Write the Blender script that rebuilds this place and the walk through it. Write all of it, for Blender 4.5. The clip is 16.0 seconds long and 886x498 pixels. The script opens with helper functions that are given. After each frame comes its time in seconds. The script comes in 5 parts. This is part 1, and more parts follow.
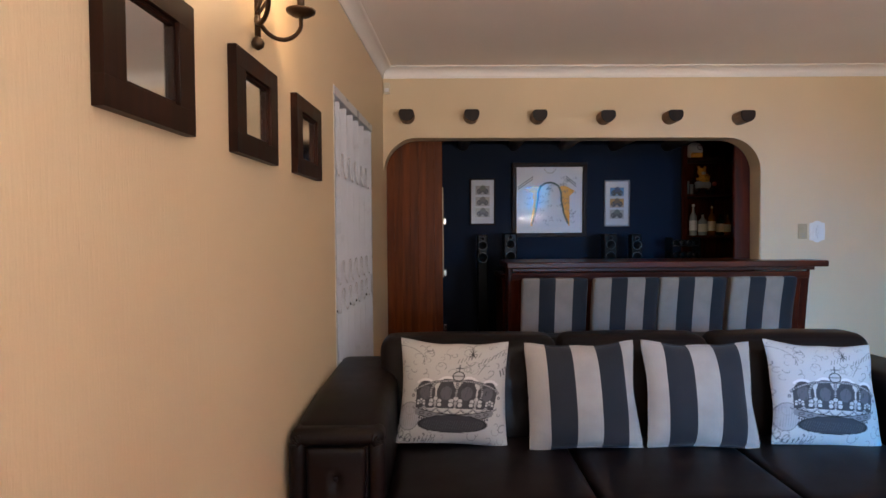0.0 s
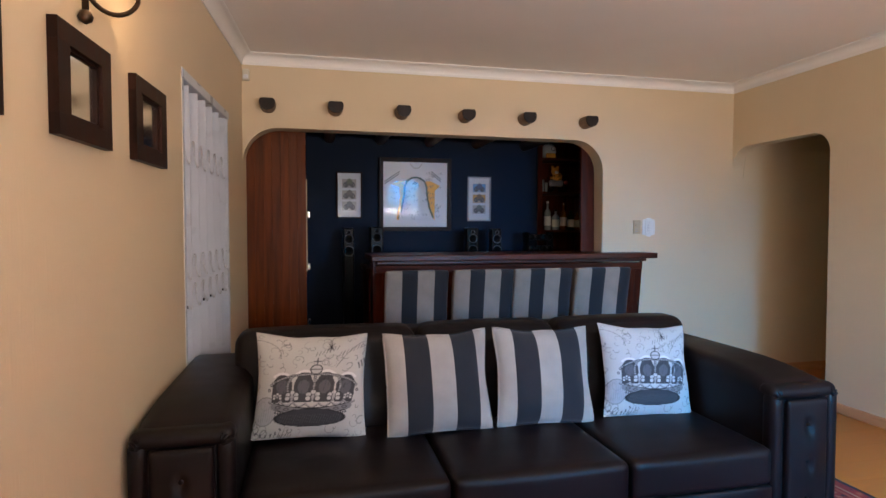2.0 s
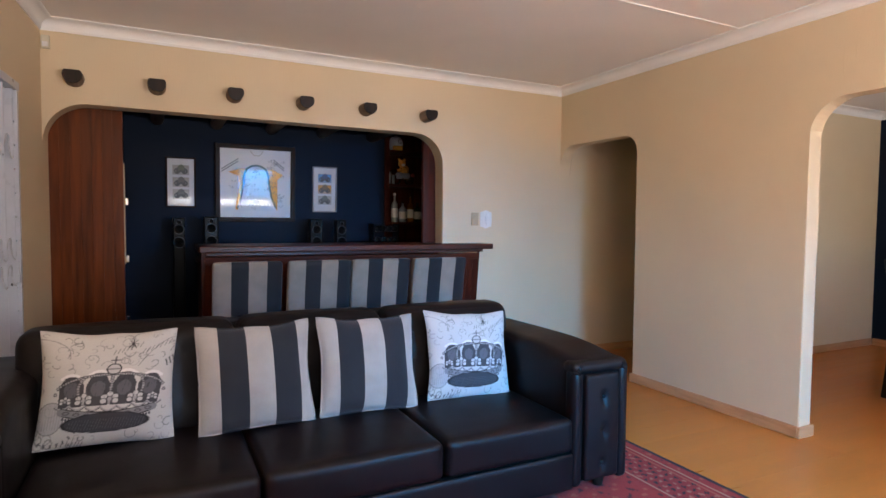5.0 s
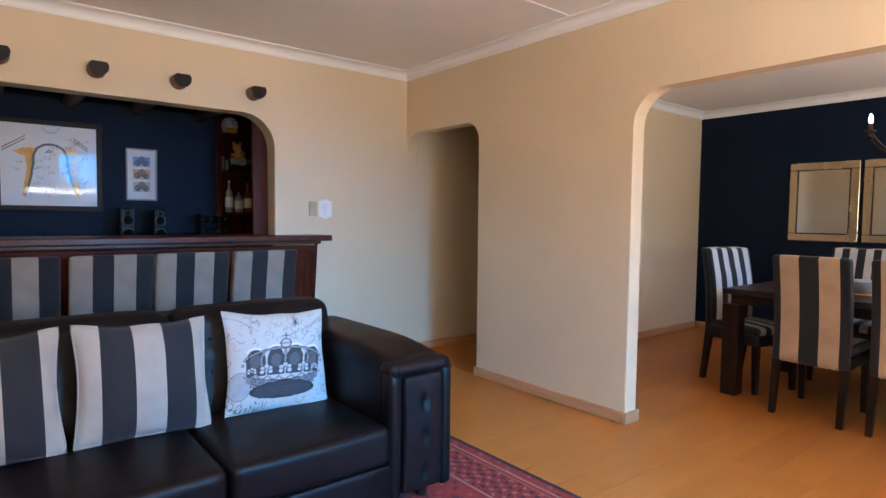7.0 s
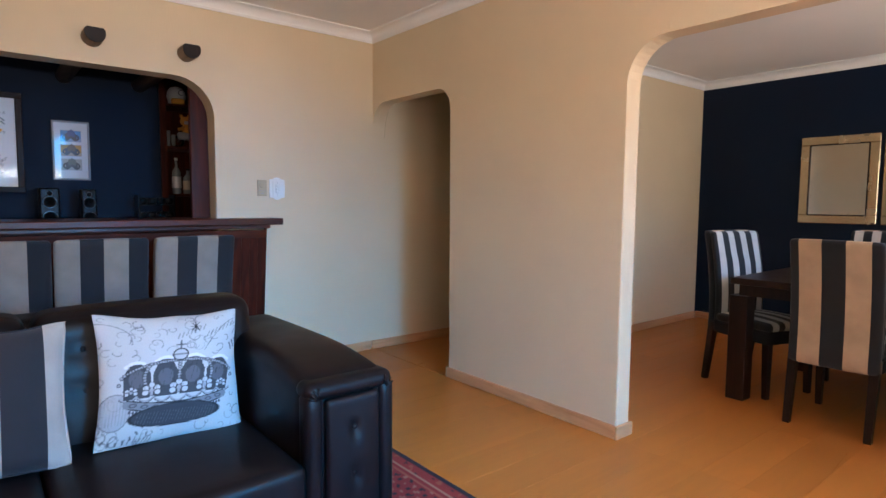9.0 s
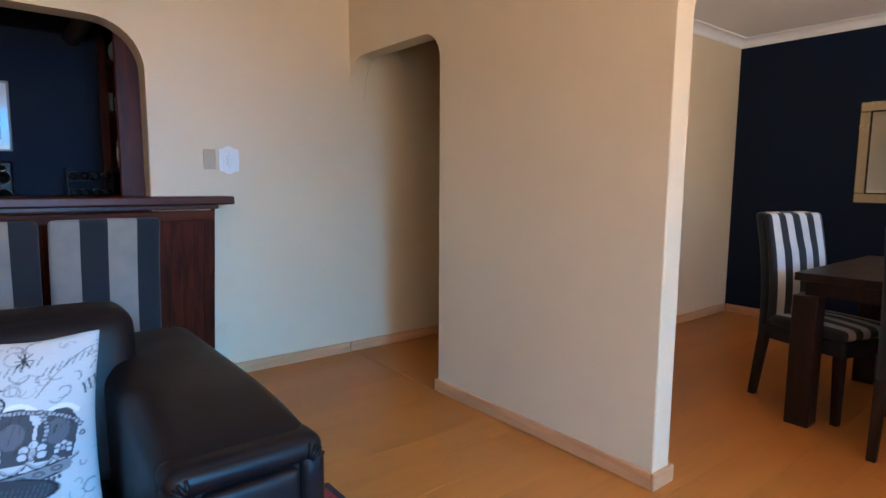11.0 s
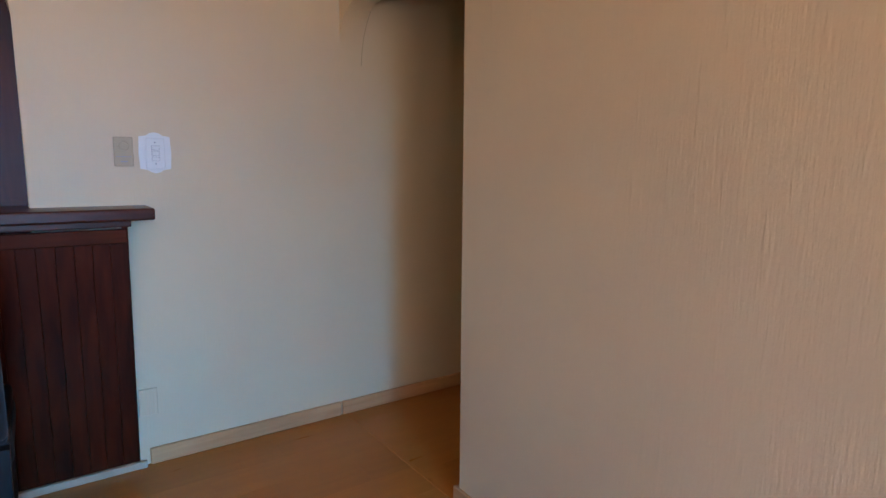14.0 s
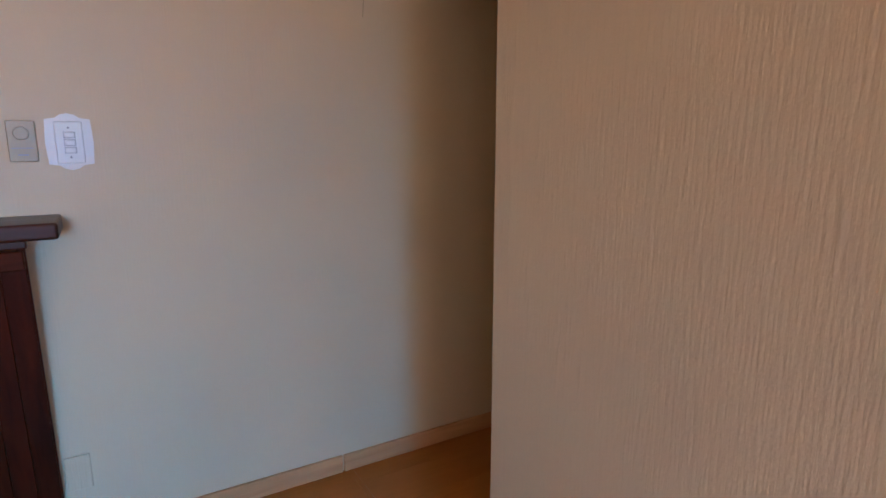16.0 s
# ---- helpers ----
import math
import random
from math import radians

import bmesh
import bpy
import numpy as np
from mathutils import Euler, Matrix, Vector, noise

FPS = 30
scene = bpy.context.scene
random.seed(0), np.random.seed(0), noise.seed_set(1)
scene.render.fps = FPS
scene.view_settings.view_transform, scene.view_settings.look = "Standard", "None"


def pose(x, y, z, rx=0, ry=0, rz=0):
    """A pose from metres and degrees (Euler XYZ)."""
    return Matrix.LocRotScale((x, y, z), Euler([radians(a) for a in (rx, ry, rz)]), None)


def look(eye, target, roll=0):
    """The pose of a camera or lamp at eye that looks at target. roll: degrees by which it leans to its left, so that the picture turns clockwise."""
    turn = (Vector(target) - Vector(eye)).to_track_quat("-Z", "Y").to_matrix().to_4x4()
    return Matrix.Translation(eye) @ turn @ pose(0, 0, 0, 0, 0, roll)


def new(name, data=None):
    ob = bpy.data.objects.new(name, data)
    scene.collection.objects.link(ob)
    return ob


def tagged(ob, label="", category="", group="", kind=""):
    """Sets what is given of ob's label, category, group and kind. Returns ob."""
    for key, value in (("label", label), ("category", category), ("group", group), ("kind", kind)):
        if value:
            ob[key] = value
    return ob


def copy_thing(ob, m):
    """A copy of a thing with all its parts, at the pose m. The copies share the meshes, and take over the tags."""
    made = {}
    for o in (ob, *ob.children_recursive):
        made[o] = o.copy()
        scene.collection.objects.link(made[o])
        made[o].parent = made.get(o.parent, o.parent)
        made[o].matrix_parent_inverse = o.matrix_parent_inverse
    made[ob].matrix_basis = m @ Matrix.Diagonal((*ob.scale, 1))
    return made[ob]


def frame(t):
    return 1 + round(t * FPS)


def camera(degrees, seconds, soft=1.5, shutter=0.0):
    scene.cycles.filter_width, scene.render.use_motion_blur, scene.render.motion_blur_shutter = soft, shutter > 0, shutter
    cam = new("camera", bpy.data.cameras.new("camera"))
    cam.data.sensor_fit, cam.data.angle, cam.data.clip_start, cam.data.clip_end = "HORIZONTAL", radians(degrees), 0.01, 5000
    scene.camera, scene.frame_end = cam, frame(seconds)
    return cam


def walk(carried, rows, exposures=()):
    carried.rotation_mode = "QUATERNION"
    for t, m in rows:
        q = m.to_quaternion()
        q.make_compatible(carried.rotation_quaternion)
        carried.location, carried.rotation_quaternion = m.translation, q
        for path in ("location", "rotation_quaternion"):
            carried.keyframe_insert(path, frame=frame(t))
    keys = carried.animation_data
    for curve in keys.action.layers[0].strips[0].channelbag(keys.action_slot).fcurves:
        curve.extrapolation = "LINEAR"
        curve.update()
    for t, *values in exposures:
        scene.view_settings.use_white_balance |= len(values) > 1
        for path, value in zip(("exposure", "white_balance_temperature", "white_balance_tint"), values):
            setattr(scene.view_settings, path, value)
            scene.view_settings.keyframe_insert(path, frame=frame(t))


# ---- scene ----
cam = camera(75.2, 16.0)
PATH = [
    (0, (1.132, 0.549, 1.315), (1.146, 2.548, 1.26), -0.4),
    (0.5, (1.146, 0.544, 1.31), (1.262, 2.54, 1.25), -0.4),
    (1, (1.159, 0.535, 1.308), (1.385, 2.521, 1.242), -0.3),
    (1.5, (1.175, 0.525, 1.308), (1.516, 2.494, 1.237), -0.2),
    (2, (1.193, 0.505, 1.308), (1.641, 2.453, 1.232), -0.0),
    (2.5, (1.208, 0.492, 1.307), (1.754, 2.414, 1.227), 0.1),
    (3, (1.224, 0.483, 1.304), (1.853, 2.379, 1.22), 0.1),
    (3.5, (1.242, 0.477, 1.299), (1.947, 2.347, 1.213), 0.2),
    (4, (1.257, 0.465, 1.3), (2.041, 2.303, 1.21), 0.2),
    (6.3, (1.588, 0.444, 1.263), (2.676, 2.119, 1.158), 0.5),
    (6.5, (1.621, 0.468, 1.266), (2.762, 2.107, 1.158), 0.4),
    (7, (1.768, 0.558, 1.257), (3.019, 2.114, 1.144), 0.6),
    (7.5, (1.867, 0.646, 1.252), (3.143, 2.182, 1.131), 0.5),
    (8, (1.982, 0.709, 1.239), (3.256, 2.245, 1.102), 0.5),
    (8.5, (2.144, 0.796, 1.239), (3.412, 2.335, 1.091), 0.4),
    (9, (2.28, 0.872, 1.222), (3.539, 2.417, 1.058), 0.4),
    (9.5, (2.441, 0.993, 1.209), (3.693, 2.542, 1.03), 0.3),
    (10, (2.597, 1.122, 1.198), (3.843, 2.674, 1.0), 0.3),
    (10.2, (2.657, 1.173, 1.188), (3.901, 2.725, 0.981), 0.3),
    (12.5, (3.183, 1.867, 1.24), (4.401, 3.428, 0.961), 0.9),
    (13, (3.371, 2.007, 1.289), (4.559, 3.588, 0.99), 1.0),
    (13.5, (3.5, 2.12, 1.249), (4.647, 3.735, 0.971), 0.4),
    (14, (3.593, 2.291, 1.266), (4.731, 3.911, 0.98), 0.5),
    (14.5, (3.635, 2.423, 1.271), (4.797, 4.025, 0.98), 0.7),
    (15, (3.785, 2.575, 1.262), (4.916, 4.198, 0.966), 0.0),
    (15.5, (3.884, 2.698, 1.255), (4.996, 4.336, 0.967), 0.3),
    (16, (4.058, 2.862, 1.325), (5.057, 4.551, 0.939), -0.0),
]
walk(cam, [(t, look(eye, target, roll)) for t, eye, target, roll in PATH],
     [(0, 1.62, 5900, 13), (4, 1.98, 5750, 13), (10, 1.90, 5720, 12), (12.5, 1.76, 5780, 14), (14, 1.58, 6050, 17), (16, 1.46, 6350, 25)])

# ---------------------------------------------------------------- light
world = bpy.data.worlds.new("sky")
scene.world = world
world.use_nodes = True
wn = world.node_tree.nodes
sky = wn.new("ShaderNodeTexSky")
sky.sky_type = 'NISHITA'
sky.sun_disc = False
sky.sun_elevation = radians(50)
sky.sun_rotation = radians(191)
wn["Background"].inputs["Strength"].default_value = 0.15
world.node_tree.links.new(sky.outputs["Color"], wn["Background"].inputs["Color"])

sun = new("sun", bpy.data.lights.new("sun", 'SUN'))
sun.data.energy = 2.2
sun.data.angle = radians(0.6)
sun.data.color = (1.0, 0.94, 0.85)
sun.matrix_world = look((1.0, -10.0, 12.2), (3, 0, 0))


def window_light(name, eye, target, sx, sy, watts, colour, spread=180):
    """An area lamp set in a window opening; spread narrows its beam, in degrees."""
    d = bpy.data.lights.new(name, 'AREA')
    d.shape, d.size, d.size_y, d.energy, d.color = 'RECTANGLE', sx, sy, watts, colour
    d.spread = radians(spread)
    ob = new(name, d)
    ob.matrix_world = look(eye, target)
    return ob


SKY_BLUE = (0.02, 0.45, 1.0)
FILL_WARM = (1.0, 0.91, 0.77)
# sky light stand-ins, beams narrowed and tilted to keep the blue low on the walls
window_light("window_daylight", (3.3, -1.28, 1.62), (3.5, 4.88, -0.75), 0.7, 0.6, 11.0, SKY_BLUE, 56)
window_light("window_daylight", (6.6, -1.28, 1.62), (5.5, 3.9, -0.55), 1.8, 0.6, 3.6, SKY_BLUE, 60)
# added fill lamps aimed up to brighten the ceiling, as if bounced off paving
window_light("ceiling_fill", (3.02, -1.28, 1.20), (3.02, -0.70, 2.6), 1.2, 0.3, 40, FILL_WARM, 160)
# fill in the added western window, towards the bar shelves
window_light("ceiling_fill", (1.6, -1.28, 1.20), (1.6, -0.70, 2.6), 0.85, 0.3, 17, FILL_WARM, 160)
window_light("ceiling_fill", (6.6, -1.28, 1.20), (6.6, -0.70, 2.6), 2.0, 0.3, 26, FILL_WARM, 150)


def bulb_light(name, loc, watts):
    d = bpy.data.lights.new(name, 'POINT')
    d.energy, d.color, d.shadow_soft_size = watts, (1.0, 0.62, 0.28), 0.025
    ob = new(name, d)
    ob.location = loc
    return ob


# ---------------------------------------------------------------- materials
def mat(name, colour, rough=0.6, metal=0.0, var=0.12, scale=6.0, fine=90.0, bump=0.15, stretch=(1, 1, 1), coat=0.0, dist=0.002, second=None, spec=0.5):
    """A surface with coarse and fine variation of colour, relief and gloss."""
    m = bpy.data.materials.new(name)
    m.use_nodes = True
    n, l = m.node_tree.nodes, m.node_tree.links
    b = n["Principled BSDF"]
    tc = n.new("ShaderNodeTexCoord")
    mp = n.new("ShaderNodeMapping")
    mp.inputs["Scale"].default_value = stretch
    l.new(tc.outputs["Object"], mp.inputs["Vector"])
    n1 = n.new("ShaderNodeTexNoise")
    n1.inputs["Scale"].default_value, n1.inputs["Detail"].default_value = scale, 4
    n2 = n.new("ShaderNodeTexNoise")
    n2.inputs["Scale"].default_value, n2.inputs["Detail"].default_value = fine, 3
    for q in (n1, n2):
        l.new(mp.outputs["Vector"], q.inputs["Vector"])
    mixn = n.new("ShaderNodeMath")
    mixn.operation = 'MULTIPLY_ADD'
    l.new(n2.outputs["Fac"], mixn.inputs[0])
    mixn.inputs[1].default_value = 0.45
    l.new(n1.outputs["Fac"], mixn.inputs[2])
    ramp = n.new("ShaderNodeMapRange")
    ramp.inputs["From Min"].default_value, ramp.inputs["From Max"].default_value = 0.35, 1.1
    l.new(mixn.outputs[0], ramp.inputs["Value"])
    mx = n.new("ShaderNodeMix")
    mx.data_type = 'RGBA'
    lo = tuple(c * (1 - var) for c in colour)
    hi = second if second else tuple(min(1, c * (1 + var)) for c in colour)
    mx.inputs["A"].default_value, mx.inputs["B"].default_value = (*lo, 1), (*hi, 1)
    l.new(ramp.outputs["Result"], mx.inputs["Factor"])
    l.new(mx.outputs["Result"], b.inputs["Base Color"])
    rr = n.new("ShaderNodeMapRange")
    rr.inputs["To Min"].default_value, rr.inputs["To Max"].default_value = max(0.03, rough - 0.1), min(1, rough + 0.1)
    l.new(n1.outputs["Fac"], rr.inputs["Value"])
    l.new(rr.outputs["Result"], b.inputs["Roughness"])
    b.inputs["Metallic"].default_value = metal
    b.inputs["Specular IOR Level"].default_value = spec
    b.inputs["Coat Weight"].default_value = coat
    if bump:
        bp = n.new("ShaderNodeBump")
        bp.inputs["Strength"].default_value, bp.inputs["Distance"].default_value = bump, dist
        l.new(mixn.outputs[0], bp.inputs["Height"])
        l.new(bp.outputs["Normal"], b.inputs["Normal"])
    return m


def plaster(name, colour, strength=0.42):
    """Brushed plaster: fine vertical combing, scattered long drips and a sandy grain."""
    m = mat(name, colour, rough=0.55, var=0.05, scale=1.7, fine=260, bump=0)
    n, l = m.node_tree.nodes, m.node_tree.links
    b = n["Principled BSDF"]
    tc = n.new("ShaderNodeTexCoord")

    def layer(sc, st, detail):
        mp = n.new("ShaderNodeMapping")
        mp.inputs["Scale"].default_value = st
        l.new(tc.outputs["Object"], mp.inputs["Vector"])
        q = n.new("ShaderNodeTexNoise")
        q.inputs["Scale"].default_value, q.inputs["Detail"].default_value = sc, detail
        l.new(mp.outputs["Vector"], q.inputs["Vector"])
        return q.outputs["Fac"]

    comb = layer(150, (1, 1, 0.09), 4)
    drip = layer(42, (1, 1, 0.10), 2)
    grain = layer(210, (1, 1, 0.6), 2)
    patch = layer(1.6, (1, 1, 1), 2)
    lift = n.new("ShaderNodeMapRange")
    lift.inputs["From Min"].default_value, lift.inputs["From Max"].default_value = 0.60, 0.72
    l.new(drip, lift.inputs["Value"])
    where = n.new("ShaderNodeMapRange")
    where.inputs["From Min"].default_value, where.inputs["From Max"].default_value = 0.42, 0.62
    l.new(patch, where.inputs["Value"])
    dr = n.new("ShaderNodeMath")
    dr.operation = 'MULTIPLY'
    l.new(lift.outputs["Result"], dr.inputs[0])
    l.new(where.outputs["Result"], dr.inputs[1])
    a1 = n.new("ShaderNodeMath")
    a1.operation = 'MULTIPLY_ADD'
    l.new(dr.outputs[0], a1.inputs[0])
    a1.inputs[1].default_value = 0.75
    l.new(comb, a1.inputs[2])
    a2 = n.new("ShaderNodeMath")
    a2.operation = 'MULTIPLY_ADD'
    l.new(grain, a2.inputs[0])
    a2.inputs[1].default_value = 0.25
    l.new(a1.outputs[0], a2.inputs[2])
    bp = n.new("ShaderNodeBump")
    bp.inputs["Strength"].default_value, bp.inputs["Distance"].default_value = strength, 0.003
    l.new(a2.outputs[0], bp.inputs["Height"])
    l.new(bp.outputs["Normal"], b.inputs["Normal"])
    return m


def striped(name, light, dark, edges, first_light, axis="X"):
    """Woven cloth with broad stripes; edges are the metres along the local axis at which the colour changes."""
    m = bpy.data.materials.new(name)
    m.use_nodes = True
    n, l = m.node_tree.nodes, m.node_tree.links
    b = n["Principled BSDF"]
    tc = n.new("ShaderNodeTexCoord")
    sp = n.new("ShaderNodeSeparateXYZ")
    l.new(tc.outputs["Object"], sp.inputs["Vector"])
    total = None
    for e in edges:
        g = n.new("ShaderNodeMath")
        g.operation = 'GREATER_THAN'
        l.new(sp.outputs[axis], g.inputs[0])
        g.inputs[1].default_value = e
        if total is None:
            total = g.outputs[0]
        else:
            s = n.new("ShaderNodeMath")
            s.operation = 'ADD'
            l.new(total, s.inputs[0])
            l.new(g.outputs[0], s.inputs[1])
            total = s.outputs[0]
    md = n.new("ShaderNodeMath")
    md.operation = 'MODULO'
    l.new(total, md.inputs[0])
    md.inputs[1].default_value = 2
    weave = n.new("ShaderNodeTexNoise")
    weave.inputs["Scale"].default_value, weave.inputs["Detail"].default_value = 420, 2
    l.new(tc.outputs["Object"], weave.inputs["Vector"])
    soft = n.new("ShaderNodeTexNoise")
    soft.inputs["Scale"].default_value = 9
    l.new(tc.outputs["Object"], soft.inputs["Vector"])
    mx = n.new("ShaderNodeMix")
    mx.data_type = 'RGBA'
    one, two = (light, dark) if first_light else (dark, light)
    mx.inputs["A"].default_value, mx.inputs["B"].default_value = (*one, 1), (*two, 1)
    l.new(md.outputs[0], mx.inputs["Factor"])
    hv = n.new("ShaderNodeHueSaturation")
    mr = n.new("ShaderNodeMapRange")
    mr.inputs["To Min"].default_value, mr.inputs["To Max"].default_value = 0.82, 1.18
    add = n.new("ShaderNodeMath")
    add.operation = 'MULTIPLY_ADD'
    l.new(weave.outputs["Fac"], add.inputs[0])
    add.inputs[1].default_value = 0.6
    l.new(soft.outputs["Fac"], add.inputs[2])
    mr.inputs["From Min"].default_value, mr.inputs["From Max"].default_value = 0.45, 1.15
    l.new(add.outputs[0], mr.inputs["Value"])
    l.new(mr.outputs["Result"], hv.inputs["Value"])
    l.new(mx.outputs["Result"], hv.inputs["Color"])
    l.new(hv.outputs["Color"], b.inputs["Base Color"])
    b.inputs["Roughness"].default_value = 0.85
    b.inputs["Sheen Weight"].default_value = 0.15
    bp = n.new("ShaderNodeBump")
    bp.inputs["Strength"].default_value, bp.inputs["Distance"].default_value = 0.35, 0.001
    l.new(weave.outputs["Fac"], bp.inputs["Height"])
    l.new(bp.outputs["Normal"], b.inputs["Normal"])
    return m


def printed(name, rough=0.8, coat=0.0, weave=300.0, bump=0.3):
    """A printed surface whose drawing is stored on the mesh."""
    m = bpy.data.materials.new(name)
    m.use_nodes = True
    n, l = m.node_tree.nodes, m.node_tree.links
    b = n["Principled BSDF"]
    at = n.new("ShaderNodeVertexColor")
    at.layer_name = "print"
    tc = n.new("ShaderNodeTexCoord")
    q = n.new("ShaderNodeTexNoise")
    q.inputs["Scale"].default_value = weave
    l.new(tc.outputs["Object"], q.inputs["Vector"])
    hv = n.new("ShaderNodeHueSaturation")
    mr = n.new("ShaderNodeMapRange")
    mr.inputs["To Min"].default_value, mr.inputs["To Max"].default_value = 0.9, 1.08
    l.new(q.outputs["Fac"], mr.inputs["Value"])
    l.new(mr.outputs["Result"], hv.inputs["Value"])
    l.new(at.outputs["Color"], hv.inputs["Color"])
    l.new(hv.outputs["Color"], b.inputs["Base Color"])
    b.inputs["Roughness"].default_value = rough
    b.inputs["Coat Weight"].default_value = coat
    b.inputs["Coat Roughness"].default_value = 0.02
    if bump:
        bp = n.new("ShaderNodeBump")
        bp.inputs["Strength"].default_value, bp.inputs["Distance"].default_value = bump, 0.001
        l.new(q.outputs["Fac"], bp.inputs["Height"])
        l.new(bp.outputs["Normal"], b.inputs["Normal"])
    return m


def wood(name, dark, light, rough=0.4, spec=0.3, along=(1, 1, 0.08), scale=22.0, coat=0.0, vary=0.25, bump=0.12):
    """Wood grain stretched along one local axis, each piece a little different."""
    m = bpy.data.materials.new(name)
    m.use_nodes = True
    n, l = m.node_tree.nodes, m.node_tree.links
    b = n["Principled BSDF"]
    tc = n.new("ShaderNodeTexCoord")
    oi = n.new("ShaderNodeObjectInfo")
    shift = n.new("ShaderNodeVectorMath")
    shift.operation = 'MULTIPLY_ADD'
    comb = n.new("ShaderNodeCombineXYZ")
    for k in range(3):
        l.new(oi.outputs["Random"], comb.inputs[k])
    l.new(comb.outputs["Vector"], shift.inputs[0])
    shift.inputs[1].default_value = (37, 23, 51)
    l.new(tc.outputs["Object"], shift.inputs[2])
    mp = n.new("ShaderNodeMapping")
    mp.inputs["Scale"].default_value = along
    l.new(shift.outputs["Vector"], mp.inputs["Vector"])
    q = n.new("ShaderNodeTexNoise")
    q.inputs["Scale"].default_value, q.inputs["Detail"].default_value, q.inputs["Distortion"].default_value = scale, 6, 0.6
    l.new(mp.outputs["Vector"], q.inputs["Vector"])
    q2 = n.new("ShaderNodeTexNoise")
    q2.inputs["Scale"].default_value = 2.2
    l.new(mp.outputs["Vector"], q2.inputs["Vector"])
    cr = n.new("ShaderNodeMapRange")
    cr.inputs["From Min"].default_value, cr.inputs["From Max"].default_value = 0.3, 0.72
    l.new(q.outputs["Fac"], cr.inputs["Value"])
    mx = n.new("ShaderNodeMix")
    mx.data_type = 'RGBA'
    mx.inputs["A"].default_value, mx.inputs["B"].default_value = (*dark, 1), (*light, 1)
    l.new(cr.outputs["Result"], mx.inputs["Factor"])
    hv = n.new("ShaderNodeHueSaturation")
    va = n.new("ShaderNodeMath")
    va.operation = 'MULTIPLY_ADD'
    l.new(oi.outputs["Random"], va.inputs[0])
    va.inputs[1].default_value = vary
    vb = n.new("ShaderNodeMath")
    vb.operation = 'MULTIPLY_ADD'
    l.new(q2.outputs["Fac"], vb.inputs[0])
    vb.inputs[1].default_value, vb.inputs[2].default_value = 0.4, 0.8 - vary / 2
    l.new(vb.outputs[0], va.inputs[2])
    l.new(va.outputs[0], hv.inputs["Value"])
    l.new(mx.outputs["Result"], hv.inputs["Color"])
    l.new(hv.outputs["Color"], b.inputs["Base Color"])
    rr = n.new("ShaderNodeMapRange")
    rr.inputs["To Min"].default_value, rr.inputs["To Max"].default_value = max(0.05, rough - 0.08), rough + 0.12
    l.new(q.outputs["Fac"], rr.inputs["Value"])
    l.new(rr.outputs["Result"], b.inputs["Roughness"])
    b.inputs["Specular IOR Level"].default_value = spec
    b.inputs["Coat Weight"].default_value = coat
    b.inputs["Coat Roughness"].default_value = 0.15
    bp = n.new("ShaderNodeBump")
    bp.inputs["Strength"].default_value, bp.inputs["Distance"].default_value = bump, 0.0015
    l.new(q.outputs["Fac"], bp.inputs["Height"])
    l.new(bp.outputs["Normal"], b.inputs["Normal"])
    return m


def glass(name, tint=(1, 1, 1), rough=0.0, clear=1.0):
    m = bpy.data.materials.new(name)
    m.use_nodes = True
    b = m.node_tree.nodes["Principled BSDF"]
    b.inputs["Base Color"].default_value = (*tint, 1)
    b.inputs["Transmission Weight"].default_value = clear
    b.inputs["Roughness"].default_value = rough
    b.inputs["IOR"].default_value = 1.45
    return m


def glow(name, colour, strength):
    m = bpy.data.materials.new(name)
    m.use_nodes = True
    b = m.node_tree.nodes["Principled BSDF"]
    b.inputs["Base Color"].default_value = (0.9, 0.85, 0.75, 1)
    b.inputs["Emission Color"].default_value = (*colour, 1)
    b.inputs["Emission Strength"].default_value = strength
    return m


CREAM = plaster("cream_plaster", (0.66, 0.53, 0.35))
CREAM_N = plaster("cream_plaster_north", (0.66, 0.53, 0.35), 0.2)
CREAM_W = plaster("cream_plaster_smooth", (0.66, 0.52, 0.34), 0.3)
NAVY = mat("navy_paint", (0.0016, 0.0084, 0.026), rough=0.65, var=0.15, scale=3, fine=140, bump=0.25, dist=0.001, spec=0.22)
CEIL = mat("ceiling_paint", (0.86, 0.82, 0.79), rough=0.8, var=0.03, scale=2, fine=120, bump=0.05)
WHITE = mat("white_paint", (0.82, 0.80, 0.78), rough=0.5, var=0.05, scale=5, fine=160, bump=0.1)
STEEL = mat("grey_enamel", (0.55, 0.56, 0.60), rough=0.4, metal=0.0, var=0.2, scale=20, fine=150, bump=0.1)
# white enamel with bluish outdoor light tinted into its base colour
GATE = mat("white_enamel_blue_lit", (0.55, 0.57, 0.64), rough=0.3, var=0.06, scale=8, fine=120, bump=0.1)
FLOOR = wood("beech_laminate", (0.415, 0.140, 0.0235), (0.465, 0.164, 0.030), rough=0.3, along=(0.10, 1, 1), scale=24, vary=0.08, bump=0.008)
PINE = wood("pine_skirting", (0.46, 0.23, 0.10), (0.60, 0.33, 0.16), rough=0.45, along=(0.1, 0.1, 1), scale=30, vary=0.15)
MAHOG = wood("red_mahogany", (0.022, 0.0032, 0.0010), (0.088, 0.0125, 0.0030), rough=0.36, spec=0.16, scale=26, coat=0.0, vary=0.35)
MAHOG_H = wood("red_mahogany_rail", (0.030, 0.005, 0.0015), (0.085, 0.015, 0.004), rough=0.3, spec=0.22, along=(0.08, 1, 1), scale=26, coat=0.0, vary=0.2)
